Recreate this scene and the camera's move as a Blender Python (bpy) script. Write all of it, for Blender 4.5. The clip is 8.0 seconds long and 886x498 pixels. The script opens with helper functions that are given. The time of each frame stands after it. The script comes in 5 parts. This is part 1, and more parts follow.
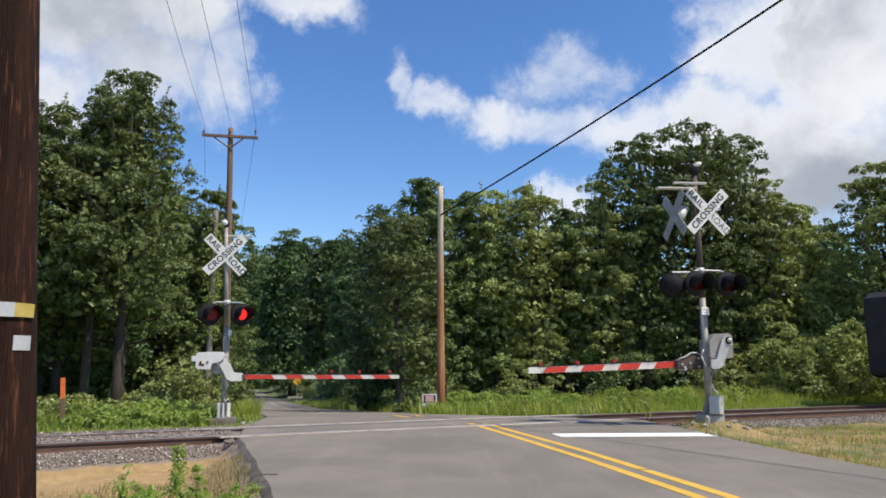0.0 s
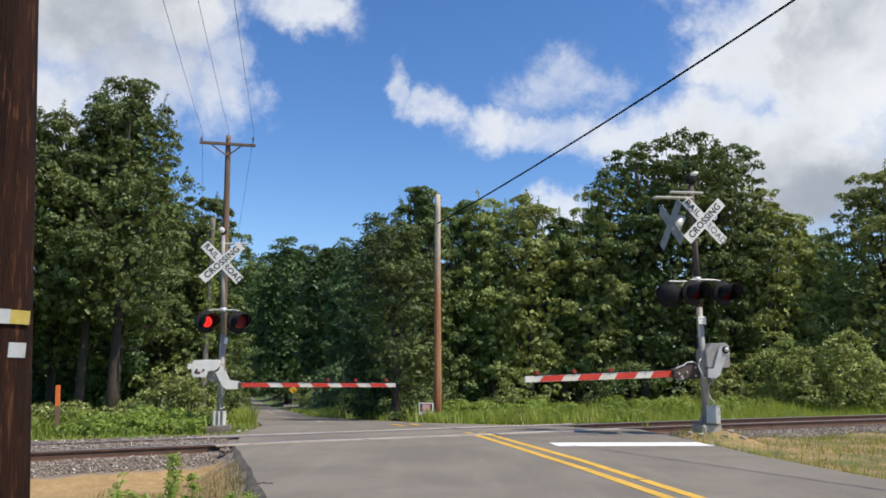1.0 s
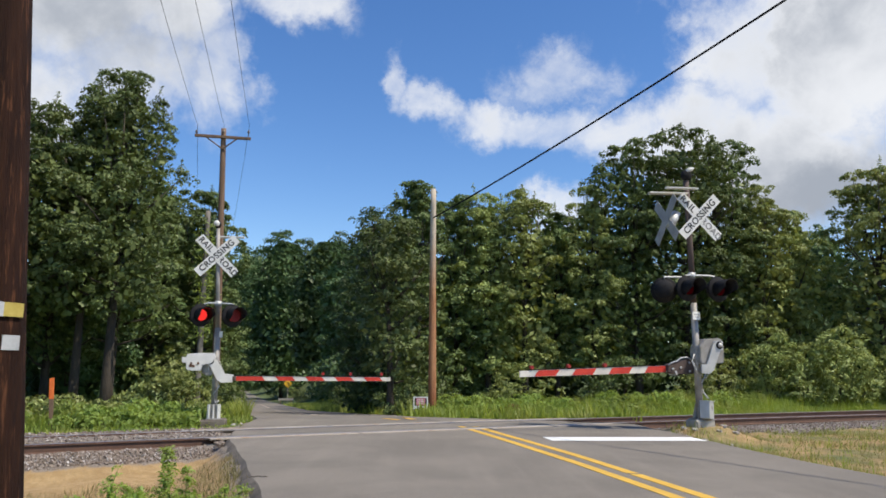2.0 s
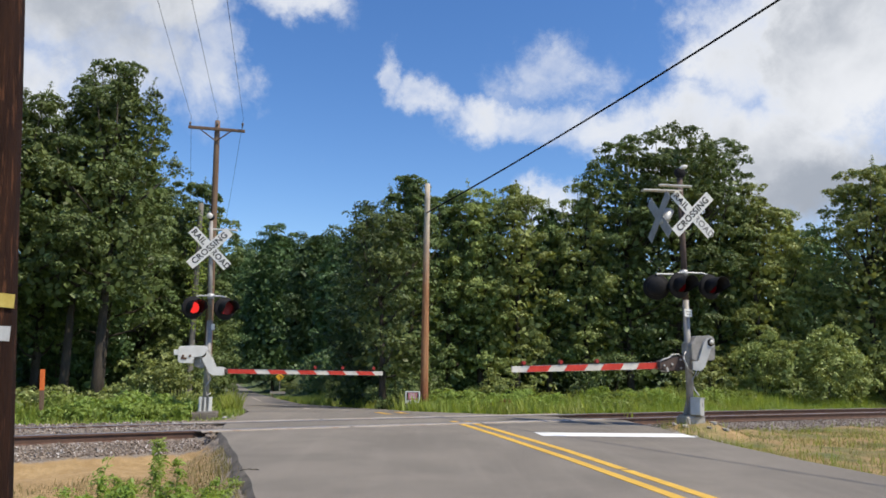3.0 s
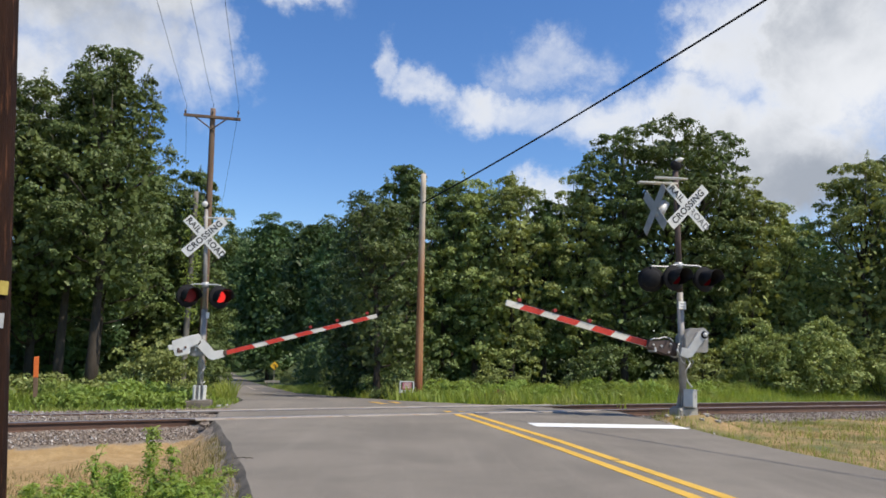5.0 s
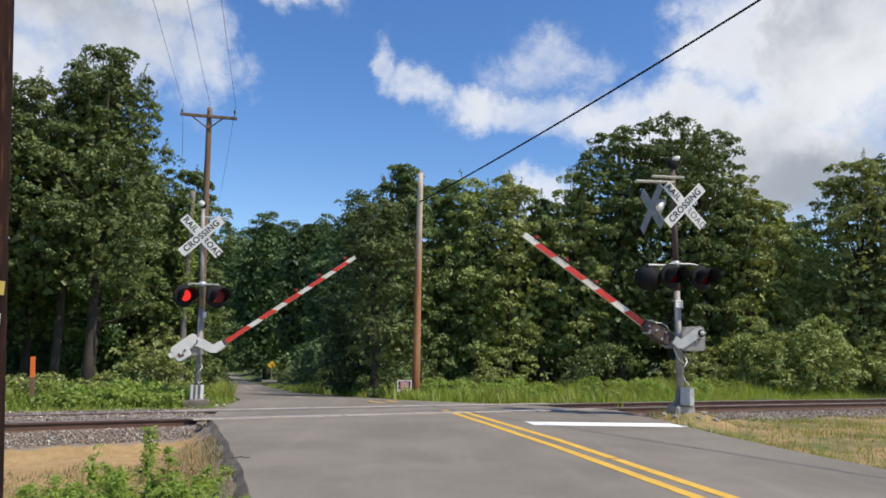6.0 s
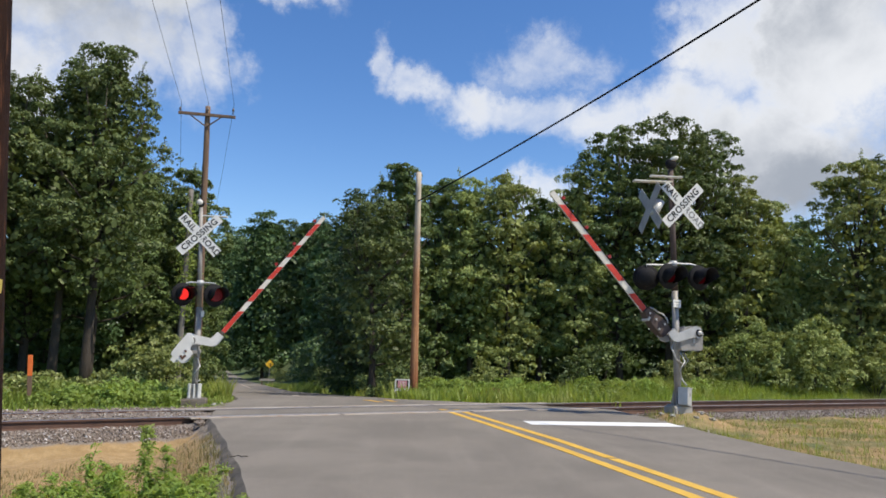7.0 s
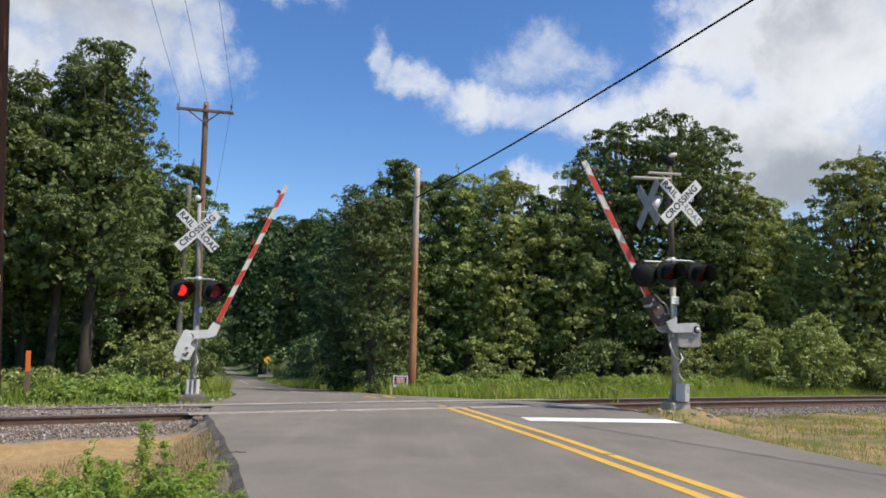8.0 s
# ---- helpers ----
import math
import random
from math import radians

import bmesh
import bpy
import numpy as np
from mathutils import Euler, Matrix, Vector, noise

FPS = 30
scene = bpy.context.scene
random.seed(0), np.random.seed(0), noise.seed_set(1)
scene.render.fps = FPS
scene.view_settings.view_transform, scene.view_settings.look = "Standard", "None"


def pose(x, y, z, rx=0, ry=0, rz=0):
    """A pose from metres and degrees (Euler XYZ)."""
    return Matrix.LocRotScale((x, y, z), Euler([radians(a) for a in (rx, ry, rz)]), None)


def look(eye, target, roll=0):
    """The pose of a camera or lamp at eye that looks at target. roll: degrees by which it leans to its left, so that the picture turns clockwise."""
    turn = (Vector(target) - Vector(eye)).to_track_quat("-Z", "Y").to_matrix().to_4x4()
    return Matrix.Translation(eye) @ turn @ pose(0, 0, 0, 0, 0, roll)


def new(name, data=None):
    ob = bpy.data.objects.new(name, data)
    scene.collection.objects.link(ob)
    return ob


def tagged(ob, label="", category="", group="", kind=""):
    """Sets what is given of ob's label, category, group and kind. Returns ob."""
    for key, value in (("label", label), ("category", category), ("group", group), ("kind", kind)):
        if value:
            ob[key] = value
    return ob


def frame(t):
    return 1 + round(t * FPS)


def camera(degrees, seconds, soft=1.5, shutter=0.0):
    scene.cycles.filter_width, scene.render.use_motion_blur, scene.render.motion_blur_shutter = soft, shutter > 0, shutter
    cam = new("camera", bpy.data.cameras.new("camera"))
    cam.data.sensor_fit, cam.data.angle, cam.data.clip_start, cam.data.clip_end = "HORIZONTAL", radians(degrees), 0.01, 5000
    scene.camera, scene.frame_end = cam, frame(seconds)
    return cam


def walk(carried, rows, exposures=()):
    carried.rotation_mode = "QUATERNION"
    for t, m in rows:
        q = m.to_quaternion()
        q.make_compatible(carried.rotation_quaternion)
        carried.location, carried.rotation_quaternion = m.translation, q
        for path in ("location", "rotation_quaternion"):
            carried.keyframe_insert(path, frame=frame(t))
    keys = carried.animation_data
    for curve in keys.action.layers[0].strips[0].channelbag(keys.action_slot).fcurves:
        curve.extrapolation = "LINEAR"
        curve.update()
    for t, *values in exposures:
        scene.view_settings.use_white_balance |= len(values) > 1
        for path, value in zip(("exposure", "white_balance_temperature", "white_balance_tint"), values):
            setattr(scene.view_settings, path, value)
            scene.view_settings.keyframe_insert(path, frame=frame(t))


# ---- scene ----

# ------------------------------------------------ camera
cam = camera(63.38, 8.0, soft=1.7)
walk(cam, [
    (0, pose(0, 0, 1.31, 99.125, -0.000, 0.000)),
    (0.5, pose(0, 0, 1.31, 99.502, -0.084, -0.223)),
    (1, pose(0, 0, 1.31, 99.790, -0.167, -0.258)),
    (1.5, pose(0, 0, 1.31, 99.614, -0.214, -0.392)),
    (3, pose(0, 0, 1.31, 98.948, -0.894, -1.278)),
    (3.5, pose(0, 0, 1.31, 98.778, -1.139, -1.359)),
    (4, pose(0, 0, 1.31, 98.407, -1.320, -1.499)),
    (4.5, pose(0, 0, 1.31, 98.261, -1.392, -1.609)),
    (6, pose(0, 0, 1.31, 98.120, -1.180, -1.919)),
    (6.5, pose(0, 0, 1.31, 98.109, -1.309, -2.076)),
    (7, pose(0, 0, 1.31, 98.066, -1.310, -2.083)),
    (7.5, pose(0, 0, 1.31, 98.031, -1.304, -2.070)),
    (8, pose(0, 0, 1.31, 97.779, -1.378, -2.223)),
], exposures=((0, 0.07), (0.3, 0.12), (0.5, 0.14), (0.8, 0.05), (1.2, 0.02), (3, 0.0), (8, 0.0)))

# ------------------------------------------------ world, sun
SUN_EL, SUN_AZ = radians(56), radians(118)     # azimuth clockwise from +y
world = bpy.data.worlds.new("sky")
scene.world = world
world.use_nodes = True


class Nodes:
    """Small helper to chain shader nodes."""

    def __init__(self, tree):
        self.tree = tree
        tree.nodes.clear()

    def add(self, kind, **values):
        n = self.tree.nodes.new(kind)
        for k, v in values.items():
            if k in n.inputs:
                self.put(n.inputs[k], v)
            else:
                setattr(n, k, v)
        return n

    def put(self, socket, v):
        if isinstance(v, bpy.types.NodeSocket):
            self.tree.links.new(v, socket)
        else:
            socket.default_value = v

    def math(self, op, a, b=0.0, clamp=False):
        n = self.tree.nodes.new("ShaderNodeMath")
        n.operation, n.use_clamp = op, clamp
        self.put(n.inputs[0], a), self.put(n.inputs[1], b)
        return n.outputs[0]

    def mix(self, f, a, b):
        n = self.tree.nodes.new("ShaderNodeMix")
        n.data_type = "RGBA"
        self.put(n.inputs[0], f), self.put(n.inputs[6], a), self.put(n.inputs[7], b)
        return n.outputs[2]

    def noise(self, vector, scale, detail=4.0, rough=0.55, distort=0.0):
        n = self.tree.nodes.new("ShaderNodeTexNoise")
        if vector is not None:
            self.put(n.inputs["Vector"], vector)
        n.inputs["Scale"].default_value, n.inputs["Detail"].default_value = scale, detail
        n.inputs["Roughness"].default_value, n.inputs["Distortion"].default_value = rough, distort
        return n.outputs[0]

    def ramp(self, f, a, b):
        """0 below a, 1 above b, smooth between."""
        n = self.tree.nodes.new("ShaderNodeMapRange")
        n.interpolation_type = "SMOOTHSTEP"
        self.put(n.inputs[0], f)
        n.inputs[1].default_value, n.inputs[2].default_value = a, b
        return n.outputs[0]


def sky_world():
    n = Nodes(world.node_tree)
    sky = n.add("ShaderNodeTexSky", sky_type="NISHITA", sun_disc=False, sun_elevation=SUN_EL, sun_rotation=SUN_AZ,
                air_density=1.0, dust_density=0.35, ozone_density=2.2)
    blue = n.add("ShaderNodeVectorMath", operation="SCALE")
    n.put(blue.inputs[0], sky.outputs[0])
    blue.inputs[3].default_value = 0.165
    deep = n.add("ShaderNodeHueSaturation", Color=blue.outputs[0], Saturation=1.26, Hue=0.508)
    way = n.add("ShaderNodeTexCoord").outputs["Generated"]
    x, y, z = n.add("ShaderNodeSeparateXYZ", Vector=way).outputs
    az = n.math("MULTIPLY", n.math("ARCTAN2", x, y), 57.2958)
    el = n.math("MULTIPLY", n.math("ARCSINE", z), 57.2958)
    az = n.math("ADD", az, n.math("MULTIPLY", n.math("SUBTRACT", n.noise(way, 7.0, 7.0, 0.66), 0.5), 13.0))
    shift = n.add("ShaderNodeVectorMath", operation="ADD")
    n.put(shift.inputs[0], way)
    shift.inputs[1].default_value = (3.1, 7.7, 1.3)
    el = n.math("ADD", el, n.math("MULTIPLY", n.math("SUBTRACT", n.noise(shift.outputs[0], 8.0, 7.0, 0.66), 0.5), 9.0))
    big = n.noise(way, 5.5, 9.0, 0.62, 0.35)
    fine = n.noise(way, 22.0, 7.0, 0.6, 0.5)
    # cloud banks: azimuth, elevation, half widths, weight
    banks = ((-29, 26, 9, 8, 1.25), (-22, 27, 7, 6, 1.2), (-18, 22, 3.6, 5, 0.85), (-12.5, 28, 5.5, 2.8, 1.0), (-30, 18, 6, 5, 1.1), (-24, 21, 7, 5, 1.0),
             (-2.8, 22.6, 2.2, 3.2, 0.80), (-0.3, 20.6, 3.0, 2.6, 0.80), (3.6, 19.0, 4.6, 2.4, 0.85), (9.6, 22.6, 5.0, 3.0, 0.70), (6.6, 21.0, 2.4, 2.6, 0.45), (7.6, 18.6, 4.6, 2.2, 0.85),
             (11, 18.6, 4.6, 2.6, 0.8), (15, 18.0, 5, 3.0, 0.9), (23.4, 22.0, 5, 6, 1.1), (30, 22, 9, 9, 1.4),
             (27, 14.5, 10, 6, 1.3), (20.5, 17, 6, 4.5, 1.1), (33, 27, 9, 8, 1.3), (10, 12.2, 4.5, 2.0, 0.85), (23, 30, 6, 3.5, 0.8))
    total = 0.0
    for a, e, ra, re, w in banks:
        u = n.math("DIVIDE", n.math("SUBTRACT", az, a), ra)
        v = n.math("DIVIDE", n.math("SUBTRACT", el, e), re)
        r = n.math("SQRT", n.math("ADD", n.math("MULTIPLY", u, u), n.math("MULTIPLY", v, v)))
        part_ = n.math("MULTIPLY", n.math("SUBTRACT", 1.0, n.ramp(r, 0.25, 1.35)), w)
        total = part_ if total == 0.0 else n.math("MAXIMUM", total, part_)
    # other clouds go on round the rest of the sky
    round_ = n.ramp(n.math("ABSOLUTE", az), 36, 60)
    rest = n.math("MULTIPLY", round_, n.ramp(n.noise(way, 2.3, 3.0), 0.55, 0.70))
    total = n.math("MAXIMUM", total, n.math("MULTIPLY", rest, 0.8))
    dens = n.math("ADD", total, n.math("MULTIPLY", n.math("SUBTRACT", big, 0.5), 1.3))
    dens = n.math("ADD", dens, n.math("MULTIPLY", n.math("SUBTRACT", fine, 0.5), 0.55))
    veil = n.ramp(dens, 0.12, 1.22)
    shade = n.noise(way, 4.0, 5.0, 0.55, 0.2)
    grey = n.math("MULTIPLY", n.ramp(dens, 0.85, 1.6), n.math("MULTIPLY", n.ramp(shade, 0.38, 0.68), 0.8))
    for a, e, ra, re, w in ((-27, 24, 10, 6, 0.84), (31, 12.0, 9, 4, 0.95), (36, 27, 6, 5, 0.6), (24, 15.5, 3, 2, 0.3)):
        u = n.math("DIVIDE", n.math("SUBTRACT", az, a), ra)
        v = n.math("DIVIDE", n.math("SUBTRACT", el, e), re)
        r = n.math("SQRT", n.math("ADD", n.math("MULTIPLY", u, u), n.math("MULTIPLY", v, v)))
        core = n.math("MULTIPLY", n.math("SUBTRACT", 1.0, n.ramp(r, 0.2, 1.4)), n.math("MULTIPLY", n.ramp(big, 0.25, 0.6), w))
        grey = n.math("MAXIMUM", grey, core)
    cloud = n.mix(grey, (0.86, 0.88, 0.92, 1), (0.36, 0.40, 0.47, 1))
    bg = n.add("ShaderNodeBackground", Color=n.mix(veil, deep.outputs[0], cloud), Strength=1.0)
    n.tree.links.new(bg.outputs[0], n.add("ShaderNodeOutputWorld").inputs[0])


sky_world()
sun = new("sun", bpy.data.lights.new("sun", "SUN"))
sun.data.energy, sun.data.angle, sun.data.color = 5.0, radians(0.6), (1.0, 0.905, 0.75)
sun.matrix_world = look((0, 0, 0), (-math.sin(SUN_AZ) * math.cos(SUN_EL), -math.cos(SUN_AZ) * math.cos(SUN_EL), -math.sin(SUN_EL)))


# ------------------------------------------------ materials
def surface(name, a, b, rough=0.8, scale=3.0, fine=40.0, bump=0.3, metal=0.0, stretch=(1, 1, 1), spots=None, sheen=0.0, random_=0.0, bump_size=0.01):
    """Two-scale mottled surface: colours a to b by coarse noise, grain and bump by fine noise; spots = (colour, threshold)."""
    m = bpy.data.materials.new(name)
    m.use_nodes = True
    n = Nodes(m.node_tree)
    co = n.add("ShaderNodeTexCoord").outputs["Object"]
    if stretch != (1, 1, 1):
        mp = n.add("ShaderNodeMapping", Vector=co)
        mp.inputs["Scale"].default_value = stretch
        co = mp.outputs[0]
    coarse, grain = n.noise(co, scale, 6.0, 0.6), n.noise(co, fine, 5.0, 0.6)
    f = n.math("ADD", n.math("MULTIPLY", n.ramp(coarse, 0.3, 0.7), 0.65), n.math("MULTIPLY", n.ramp(grain, 0.3, 0.7), 0.35))
    if random_:
        rnd = n.add("ShaderNodeObjectInfo").outputs["Random"]
        f = n.math("ADD", f, n.math("MULTIPLY", n.math("SUBTRACT", rnd, 0.5), random_), True)
    col = n.mix(f, (*a, 1), (*b, 1))
    if spots:
        col = n.mix(n.ramp(n.noise(co, scale * 2.7, 7.0, 0.65, 0.3), spots[1], spots[1] + 0.12), col, (*spots[0], 1))
    bsdf = n.add("ShaderNodeBsdfPrincipled", Roughness=rough, Metallic=metal)
    n.put(bsdf.inputs["Base Color"], col)
    n.put(bsdf.inputs["Roughness"], n.math("ADD", rough - 0.08, n.math("MULTIPLY", grain, 0.16), True))
    bsdf.inputs["Specular IOR Level"].default_value = 0.2 if rough > 0.8 else 0.45
    if bump:
        bp = n.add("ShaderNodeBump", Strength=bump, Distance=bump_size, Height=grain)
        n.put(bsdf.inputs["Normal"], bp.outputs[0])
    n.tree.links.new(bsdf.outputs[0], n.add("ShaderNodeOutputMaterial").inputs[0])
    return m


def leafy(name, a, b, c, through_=0.16, rough=0.5):
    """Leaves: hue varies leaf by leaf and plant by plant; light passes through in part."""
    m = bpy.data.materials.new(name)
    m.use_nodes = True
    n = Nodes(m.node_tree)
    geo, info = n.add("ShaderNodeNewGeometry"), n.add("ShaderNodeObjectInfo")
    co = n.add("ShaderNodeTexCoord").outputs["Object"]
    col = n.mix(geo.outputs["Random Per Island"], (*a, 1), (*b, 1))
    col = n.mix(n.ramp(n.noise(co, 0.55, 4.0), 0.42, 0.66), col, (*c, 1))
    hue = n.add("ShaderNodeHueSaturation", Color=col)
    n.put(hue.inputs["Value"], n.math("ADD", 0.8, n.math("MULTIPLY", info.outputs["Random"], 0.45)))
    n.put(hue.inputs["Hue"], n.math("ADD", 0.487, n.math("MULTIPLY", info.outputs["Random"], 0.02)))
    d = n.add("ShaderNodeBsdfPrincipled", Roughness=rough)
    n.put(d.inputs["Base Color"], hue.outputs[0])
    d.inputs["Specular IOR Level"].default_value = 0.28
    tr = n.add("ShaderNodeBsdfTranslucent")
    yellow = n.mix(0.5, hue.outputs[0], (b[0] * 2.2, b[1] * 2.0, b[2] * 0.8, 1))
    n.put(tr.inputs["Color"], yellow)
    mx = n.add("ShaderNodeMixShader")
    mx.inputs[0].default_value = through_
    n.tree.links.new(d.outputs[0], mx.inputs[1]), n.tree.links.new(tr.outputs[0], mx.inputs[2])
    n.tree.links.new(mx.outputs[0], n.add("ShaderNodeOutputMaterial").inputs[0])
    return m


def glowing(name, colour, strength):
    m = bpy.data.materials.new(name)
    m.use_nodes = True
    n = Nodes(m.node_tree)
    e = n.add("ShaderNodeEmission", Color=(*colour, 1), Strength=strength)
    n.tree.links.new(e.outputs[0], n.add("ShaderNodeOutputMaterial").inputs[0])
    return m


LEAF_DARK = leafy("leaves of the tall trees", (0.049, 0.083, 0.026), (0.182, 0.236, 0.078), (0.094, 0.133, 0.041), 0.12)
LEAF_BRIGHT = leafy("leaves of the young trees", (0.130, 0.174, 0.052), (0.315, 0.360, 0.122), (0.215, 0.255, 0.080), 0.18)
LEAF_WEED = leafy("leaves of the weeds", (0.155, 0.240, 0.055), (0.300, 0.400, 0.100), (0.230, 0.305, 0.075), 0.42)
LEAF_HERB = leafy("leaves of the low herbs", (0.135, 0.205, 0.050), (0.275, 0.360, 0.090), (0.205, 0.270, 0.065), 0.36)
# darker than LEAF_DARK: shade among the rear trees put into the leaf colour
LEAF_SHADED = leafy("shade-darkened leaves of the wood behind", (0.036, 0.072, 0.026), (0.110, 0.170, 0.062), (0.066, 0.110, 0.038), 0.11)
GRASS = leafy("green grass", (0.120, 0.190, 0.034), (0.285, 0.360, 0.075), (0.290, 0.305, 0.090), 0.42)
DRYGRASS = leafy("dry grass", (0.300, 0.235, 0.120), (0.240, 0.215, 0.090), (0.165, 0.185, 0.065), 0.30)
BARK = surface("bark", (0.040, 0.032, 0.025), (0.095, 0.080, 0.065), 0.9, 2.0, 30, 0.8, stretch=(1, 1, 0.25), bump_size=0.03)


def asphalt_material():
    """Worn asphalt: brownish grey, coarse patches, streaks along the lanes, aggregate grain and thin scuffs."""
    m = bpy.data.materials.new("worn asphalt")
    m.use_nodes = True
    n = Nodes(m.node_tree)
    co = n.add("ShaderNodeTexCoord").outputs["Object"]
    mp = n.add("ShaderNodeMapping", Vector=co)
    mp.inputs["Rotation"].default_value = (0, 0, radians(-13))
    mp.inputs["Scale"].default_value = (2.2, 0.16, 1)
    streak = n.noise(mp.outputs[0], 1.3, 5.0, 0.6)
    patch = n.noise(co, 0.45, 6.0, 0.6, 0.4)
    grain, speck = n.noise(co, 190, 3.0, 0.7), n.noise(co, 60, 4.0, 0.7)
    col = n.mix(n.ramp(patch, 0.3, 0.7), (0.164, 0.146, 0.122, 1), (0.226, 0.200, 0.167, 1))
    col = n.mix(n.math("MULTIPLY", n.ramp(streak, 0.47, 0.75), 0.32), col, (0.275, 0.246, 0.207, 1))
    col = n.mix(n.math("MULTIPLY", n.ramp(streak, 0.45, 0.25), 0.20), col, (0.130, 0.122, 0.110, 1))
    col = n.mix(n.math("MULTIPLY", n.ramp(speck, 0.50, 0.70), 0.55), col, (0.34, 0.32, 0.29, 1))
    col = n.mix(n.math("MULTIPLY", n.ramp(grain, 0.5, 0.3), 0.4), col, (0.09, 0.085, 0.08, 1))
    b = n.add("ShaderNodeBsdfPrincipled", Roughness=0.88)
    b.inputs["Specular IOR Level"].default_value = 0.25
    n.put(b.inputs["Base Color"], col)
    n.put(b.inputs["Normal"], n.add("ShaderNodeBump", Strength=0.5, Distance=0.008, Height=grain).outputs[0])
    n.tree.links.new(b.outputs[0], n.add("ShaderNodeOutputMaterial").inputs[0])
    return m


ASPHALT = asphalt_material()
OLD_ASPHALT = surface("old asphalt", (0.13, 0.128, 0.125), (0.20, 0.195, 0.185), 0.9, 0.7, 120, 0.4)
EDGE = surface("crumbled asphalt edge", (0.085, 0.075, 0.064), (0.22, 0.192, 0.162), 0.95, 3, 60, 0.8)
PANEL = surface("pale crossing panel", (0.34, 0.28, 0.22), (0.50, 0.44, 0.37), 0.8, 1.2, 50, 0.3, spots=((0.30, 0.18, 0.10), 0.54))
WHITELINE = surface("white road paint", (0.72, 0.72, 0.70), (0.88, 0.88, 0.86), 0.7, 4, 120, 0.3, spots=((0.5, 0.5, 0.48), 0.70))
YELLOW = surface("yellow road paint", (0.56, 0.33, 0.045), (0.74, 0.46, 0.07), 0.7, 3, 120, 0.3, spots=((0.33, 0.24, 0.12), 0.64))
RUST = surface("rusty rail", (0.075, 0.040, 0.028), (0.14, 0.075, 0.048), 0.75, 5, 60, 0.4)
RAILHEAD = surface("polished rail head", (0.50, 0.47, 0.45), (0.66, 0.63, 0.60), 0.32, 6, 80, 0.1, metal=0.9)
TIE = surface("weathered tie", (0.085, 0.068, 0.055), (0.17, 0.14, 0.115), 0.95, 2, 40, 0.8, stretch=(1, 6, 6), random_=0.5)


def stone_material():
    m = bpy.data.materials.new("mixed ballast stone")
    m.use_nodes = True
    n = Nodes(m.node_tree)
    rnd = n.add("ShaderNodeNewGeometry").outputs["Random Per Island"]
    g = n.noise(n.add("ShaderNodeTexCoord").outputs["Object"], 40, 4.0)
    col = n.mix(rnd, (0.095, 0.074, 0.060, 1), (0.37, 0.305, 0.250, 1))
    col = n.mix(n.ramp(rnd, 0.88, 0.92), col, (0.54, 0.51, 0.48, 1))
    col = n.mix(n.math("MULTIPLY", g, 0.4), col, (0.17, 0.12, 0.085, 1))
    b = n.add("ShaderNodeBsdfPrincipled", Roughness=0.9)
    n.put(b.inputs["Base Color"], col)
    n.tree.links.new(b.outputs[0], n.add("ShaderNodeOutputMaterial").inputs[0])
    return m


STONE = stone_material()
CONCRETE = surface("concrete", (0.30, 0.28, 0.25), (0.48, 0.45, 0.41), 0.9, 3, 50, 0.5, spots=((0.2, 0.18, 0.16), 0.62))
DARKCONCRETE = surface("dark earth-stained concrete", (0.10, 0.085, 0.07), (0.21, 0.18, 0.15), 0.95, 3, 50, 0.6)
GALV = surface("weathered galvanised steel", (0.22, 0.208, 0.192), (0.37, 0.352, 0.330), 0.6, 4, 60, 0.12, metal=0.3)
RUSTMAST = surface("rust-stained mast", (0.060, 0.042, 0.036), (0.125, 0.090, 0.078), 0.75, 4, 50, 0.2, metal=0.2)
ALU = surface("silver painted housing", (0.38, 0.38, 0.38), (0.54, 0.54, 0.53), 0.5, 3, 60, 0.1, metal=0.3, spots=((0.36, 0.35, 0.33), 0.66))
WHITE = surface("white painted metal", (0.56, 0.55, 0.52), (0.70, 0.69, 0.66), 0.55, 3, 50, 0.1, spots=((0.50, 0.44, 0.37), 0.64))
ARMWHITE = surface("cream weathered arm paint", (0.52, 0.48, 0.41), (0.72, 0.69, 0.62), 0.55, 3, 50, 0.1, spots=((0.36, 0.31, 0.24), 0.62))
SIGNWHITE = surface("white sign sheeting", (0.60, 0.60, 0.58), (0.72, 0.72, 0.70), 0.45, 4, 60, 0.05, spots=((0.58, 0.57, 0.54), 0.66))
SIGNBACK = surface("grey sign back", (0.26, 0.255, 0.25), (0.40, 0.395, 0.38), 0.55, 4, 60, 0.05, metal=0.3, spots=((0.16, 0.14, 0.12), 0.6))
BLACK = surface("black paint", (0.008, 0.008, 0.009), (0.020, 0.020, 0.022), 0.82, 6, 60, 0.1)
LETTER = surface("black lettering", (0.02, 0.02, 0.02), (0.05, 0.05, 0.05), 0.6, 6, 60, 0.0)
FADED = surface("faded lettering", (0.11, 0.11, 0.11), (0.34, 0.34, 0.33), 0.6, 20, 60, 0.0)
RED = surface("red reflective stripe", (0.46, 0.030, 0.018), (0.62, 0.055, 0.030), 0.45, 5, 60, 0.05, spots=((0.45, 0.12, 0.09), 0.68))
LAMPRED = surface("dark red lamp glass", (0.22, 0.014, 0.012), (0.36, 0.028, 0.020), 0.4, 20, 80, 0.1)
LENS_VANE = surface("vane coloured as an unlit red lens", (0.16, 0.004, 0.005), (0.26, 0.010, 0.010), 0.6, 30, 120, 0.2)
DIM = glowing("red lens seen off its axis", (1.0, 0.03, 0.06), 0.022)
